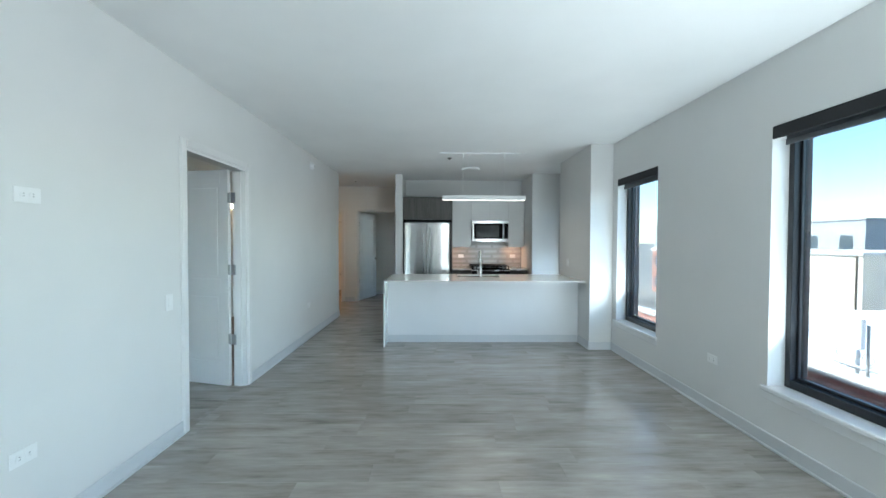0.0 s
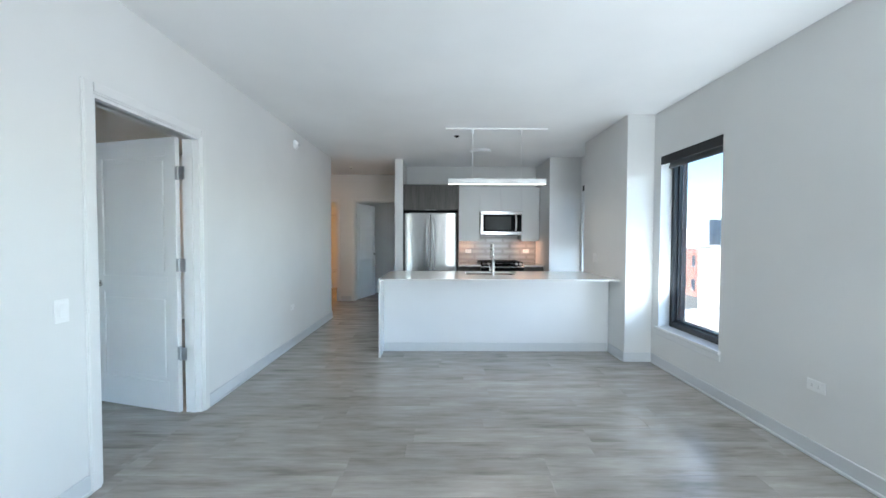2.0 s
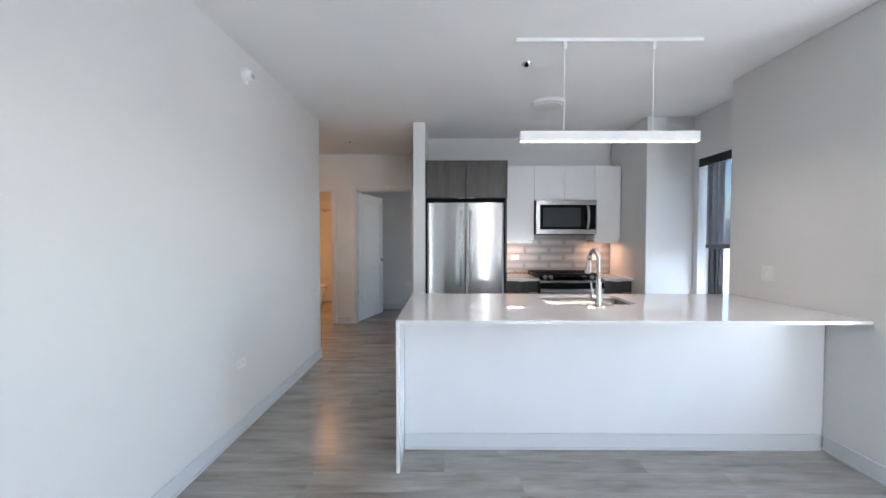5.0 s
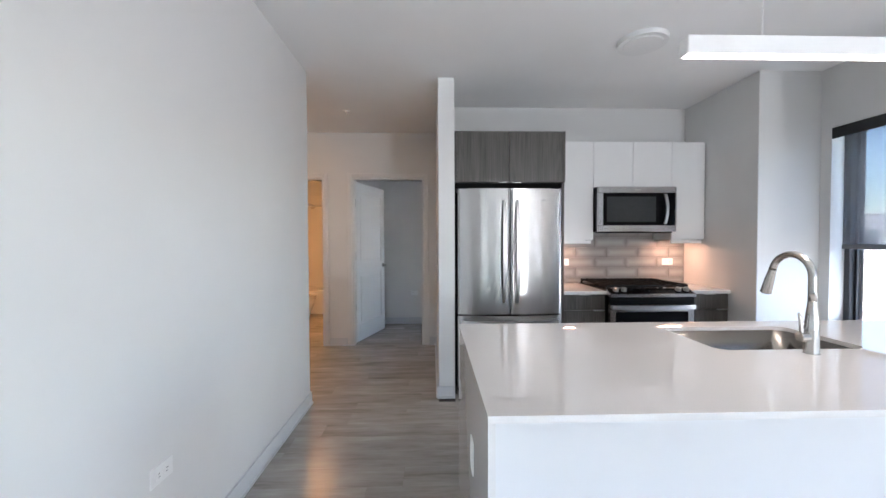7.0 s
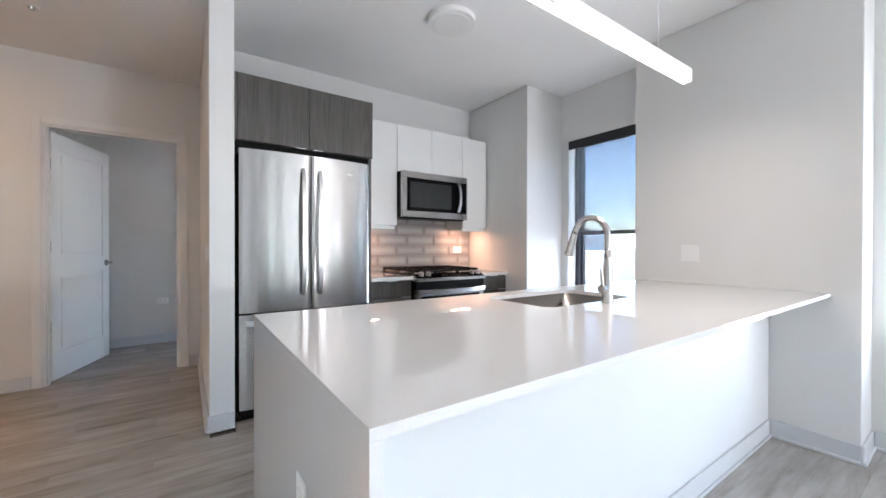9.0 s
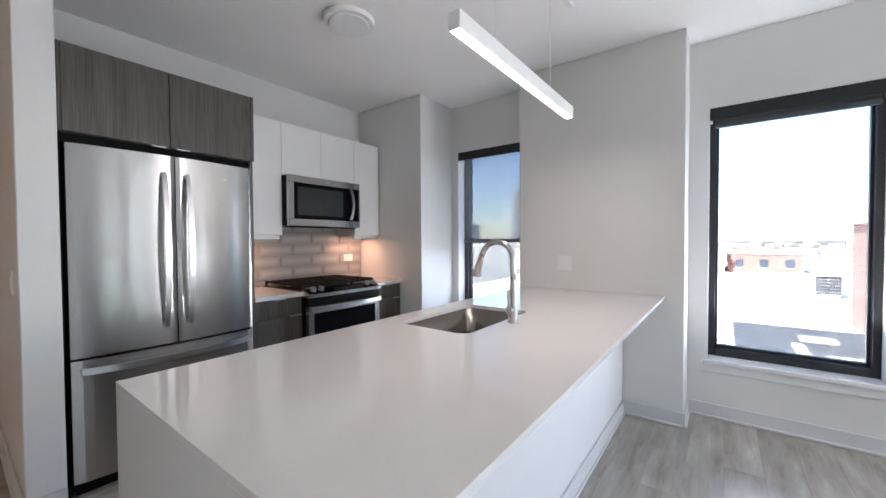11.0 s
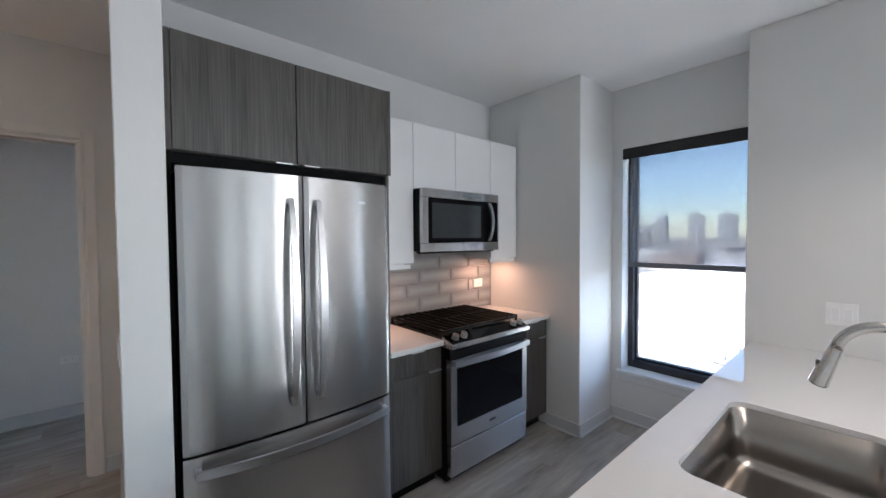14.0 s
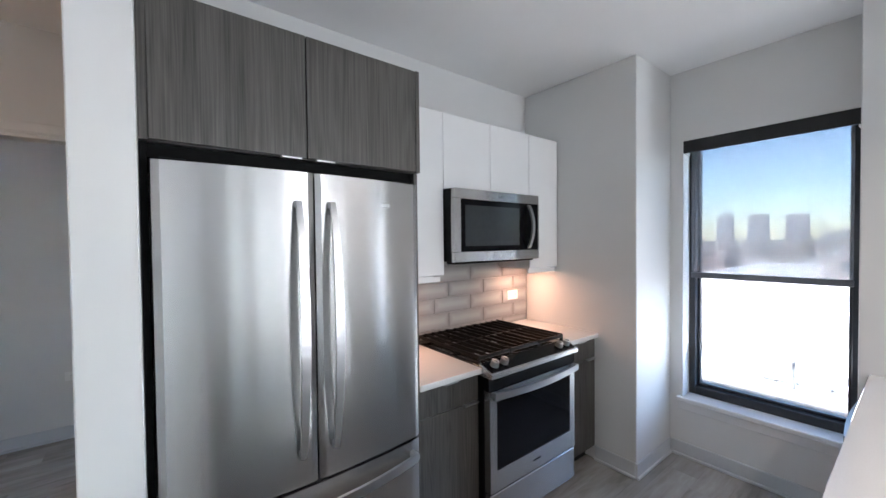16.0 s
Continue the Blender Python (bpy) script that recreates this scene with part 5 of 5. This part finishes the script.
ac = thing("rooftop_unit", (40, -0.8, -3.2), "boxy metal rooftop air handling unit", "air handler")
part("cabinet", B(39.2, 42.2, -1.4, 0.3, -2.9, -1.5, 0.05), M_COPING, ac)
part("louvre", B(39.14, 39.199, -1.36, 0.0, -2.84, -1.58), M_RUBBER, ac, "dark louvred face")
for k in range(5):
    part("slat", B(39.10, 39.139, -1.32, -0.04, -2.74 + 0.23 * k, -2.68 + 0.23 * k), M_GREYWALL, ac)
part("base_rail", B(39.3, 42.1, -1.3, 0.2, -3.2, -2.9), M_COPING, ac)
for x0, x1, y0, y1 in ((21.5, 22.2, 1.75, 2.95), (18.6, 20.4, 2.95, 3.35), (18.3, 18.9, 1.2, 2.6)):
    slab = thing("roof_paver", ((x0 + x1) / 2, (y0 + y1) / 2, -3.12), "pale concrete paver lying on the dark gravel", "paver", "roof pavers")
    part("slab", B(x0, x1, y0, y1, -3.12, -2.98, 0.02), M_COPING, slab)
    part("pad", B(x0 + 0.1, x1 - 0.1, y0 + 0.1, y1 - 0.1, -2.979, -2.95, 0.01), M_COPING, slab)

# skyline
TOWERS = [(900, 452, 420, 128), (880, 448, 411, 29), (900, 371, 340, 28), (910, 335, 309, 47), (900, 263, 238, 45), (900, 213, 184, 43), (900, 159, 129, 43),
          (900, 112, 96, 11), (905, 93, 74, 14), (900, -106, -121, 51), (900, -68, -80, 23), (900, -37, -50, 19), (900, -168, -180, 34), (900, 881, 863, 44), (900, 842, 827, 32), (900, 781, 750, 26), (905, 815, 800, 22), (920, 60, 30, 9)]
for x, ya, yb, zt in TOWERS:
    b = thing("tower", (x, (ya + yb) / 2, -12), "hazy tower block on the skyline", "tower", "skyline towers")
    lo, hi = min(ya, yb), max(ya, yb)
    part("wall", B(x, x + 14, lo, hi, -12, zt), M_TOWER, b)
    part("roof_plant", B(x + 2, x + 11, lo + 0.3 * (hi - lo), hi - 0.3 * (hi - lo), zt, zt + 4), M_TOWER, b)
    n = max(3, int((zt + 12) / 7))
    for i in range(n):
        z = -10 + (zt + 10) * i / n
        part("window_band", B(x - 0.3, x, lo + 1.2, hi - 1.2, z + 1.5, z + 4.2), M_TOWER_WIN, b, "dark window band")

rng = random.Random(4)
bm = bmesh.new()
for i in range(620):
    x = rng.uniform(160, 880)
    y = x * rng.uniform(-0.35, 0.95) + rng.uniform(-10, 10)
    w, d, h = rng.uniform(5, 18), rng.uniform(8, 20), rng.uniform(2.5, 7.5)
    box(bm, x, x + d, y, y + w, -12, -12 + h)
tagged(part("low_rooftops", bm, M_HOUSES), "far low houses and sheds", "buildings", "", "stuff")
bm = bmesh.new()
for i in range(900):
    x = rng.uniform(240, 900)
    y = x * rng.uniform(-0.35, 0.95)
    r = rng.uniform(1.3, 2.8)
    bmesh.ops.create_icosphere(bm, subdivisions=1, radius=r, matrix=Matrix.Translation((x, y, -11 + r * rng.uniform(0.6, 1.4))) @ Matrix.Diagonal((rng.uniform(0.8, 1.4), rng.uniform(0.8, 1.4), rng.uniform(0.6, 1.1), 1)))
for v in bm.verts:
    v.co += Vector((rng.uniform(-1, 1), rng.uniform(-1, 1), rng.uniform(-1, 1))) * 0.7
tagged(part("far_trees", bm, M_LEAF), "far scattered trees between the houses", "trees", "", "stuff")


def leafy_tree(x, y, h):
    t = thing("tree", (x, y, -12), "leafy green tree beyond the roofs", "tree", "trees")
    part("trunk", C((x, y, -12), (x, y, -12 + h * 0.5), 0.28, 0.16, 12), M_BARK, t)
    for k in range(5):
        an = k * 1.26
        part("limb", C((x, y, -12 + h * (0.32 + 0.04 * k)), (x + 1.6 * math.cos(an), y + 1.6 * math.sin(an), -12 + h * 0.68), 0.11, 0.04, 8), M_BARK, t)
    bm = bmesh.new()
    for k in range(34):
        c0 = Vector((x + rng.gauss(0, 1.5), y + rng.gauss(0, 1.5), -12 + h * rng.uniform(0.5, 0.98)))
        for q in range(36):
            p = c0 + Vector((rng.gauss(0, 0.5), rng.gauss(0, 0.5), rng.gauss(0, 0.4)))
            u = Vector((rng.uniform(-1, 1), rng.uniform(-1, 1), rng.uniform(-1, 1))).normalized() * 0.22
            w = u.orthogonal().normalized() * 0.12
            bm.faces.new([bm.verts.new(p + s) for s in (u, w, -u, -w)])
    part("crown", bm, M_LEAF, t, "green leaves")


for x, y, h in ((74, 62, 8.5), (78, 56, 7.5), (84, 58, 9), (88, 66, 8)):
    leafy_tree(x, y, h)

# ---- backsplash tiles ----
splash = structure("backsplash", B(0.848, 2.3735, YB - 0.008, YB - 0.0005, IZ + 0.0005, 1.86), M_GROUT, "grey glazed tiles laid in running bond", "backsplash")
TL, TH, G = 0.336, 0.107, 0.005
tile_cache = {}


def tile_mesh(w, h):
    key = (round(w, 3), round(h, 3))
    if key not in tile_cache:
        bm = bmesh.new()
        box(bm, 0, w, -0.0055, 0, 0, h)
        top_edges = [e for e in bm.edges if all(v.co.y < -0.005 for v in e.verts)]
        bmesh.ops.bevel(bm, geom=top_edges, offset=0.0025, segments=1, affect="EDGES")
        me = bpy.data.meshes.new("tile")
        bmesh.ops.recalc_face_normals(bm, faces=bm.faces)
        bm.to_mesh(me)
        bm.free()
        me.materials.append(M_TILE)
        tile_cache[key] = me
    return tile_cache[key]


for row in range(9):
    z0, z1 = 0.973 - TH + row * TH, 0.973 + row * TH
    z0, z1 = max(z0, IZ + 0.001), min(z1, 1.86)
    if z1 - z0 < 0.02:
        continue
    start = 1.525 - (TL / 2 if row % 2 == 0 else 0) + (0.0 if row % 2 else 0.04)
    k = math.floor((0.85 - start) / TL)
    x = start + k * TL
    while x < 2.372:
        a, b = max(x, 0.850), min(x + TL, 2.372)
        if b - a > 0.02:
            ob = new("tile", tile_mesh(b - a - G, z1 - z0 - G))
            ob.location = (a + G / 2, YB - 0.008, z0 + G / 2)
            ob.parent = splash
        x += TL

# ---- floor planks ----
PW, PL = 0.181, 1.22
plank_cache = {}
rng = random.Random(11)
extra_v, extra_f = [], []


def plank_mesh(w, d):
    key = (round(w, 3), round(d, 3))
    if key not in plank_cache:
        c, h = 0.0007, 0.0006
        v = [(0, 0, -0.008), (w, 0, -0.008), (w, d, -0.008), (0, d, -0.008), (0, 0, -h), (w, 0, -h), (w, d, -h), (0, d, -h), (c, c, 0), (w - c, c, 0), (w - c, d - c, 0), (c, d - c, 0)]
        f = [(4, 5, 9, 8), (5, 6, 10, 9), (6, 7, 11, 10), (7, 4, 8, 11), (8, 9, 10, 11), (0, 1, 5, 4), (1, 2, 6, 5), (2, 3, 7, 6), (3, 0, 4, 7)]
        me = bpy.data.meshes.new("plank")
        me.from_pydata(v, [], f)
        me.materials.append(M_PLANK)
        plank_cache[key] = (me, v, f)
    return plank_cache[key]


def lay(x0, x1, y0, y1, singly):
    y = y0
    while y < y1 - 0.01:
        d = min(PW, y1 - y)
        x = x0 - rng.uniform(0.05, 1.15)
        while x < x1 - 0.003:
            a, b = max(x, x0), min(x + PL, x1)
            if b - a > 0.01:
                me, v, f = plank_mesh(b - a - 0.0004, d - 0.0004)
                if singly:
                    ob = new("plank", me)
                    ob.location = (a, y, 0)
                    ob.parent = floor
                else:
                    n = len(extra_v)
                    extra_v.extend((p[0] + a, p[1] + y, p[2]) for p in v)
                    extra_f.extend(tuple(i + n for i in q) for q in f)
            x += PL
        y += PW


lay(XL, XR, 0.70, 8.012, True)
lay(XL, XR, Y0, 0.70, False)
lay(-0.14, 2.374, 8.012, YB, False)
lay(-5.2, -0.281, 8.127, YH, False)
lay(-5.2, XL, Y0, 8.007, False)
lay(-5.2, XR, YH, 13.0, False)
lay(XL, -0.14, 8.012, 8.127, False)
me = bpy.data.meshes.new("planks")
me.from_pydata(extra_v, [], extra_f)
me.materials.append(M_PLANK)
rest = new("planks", me)
rest.parent = floor
tagged(rest, "grey vinyl planks", "", "", "stuff")
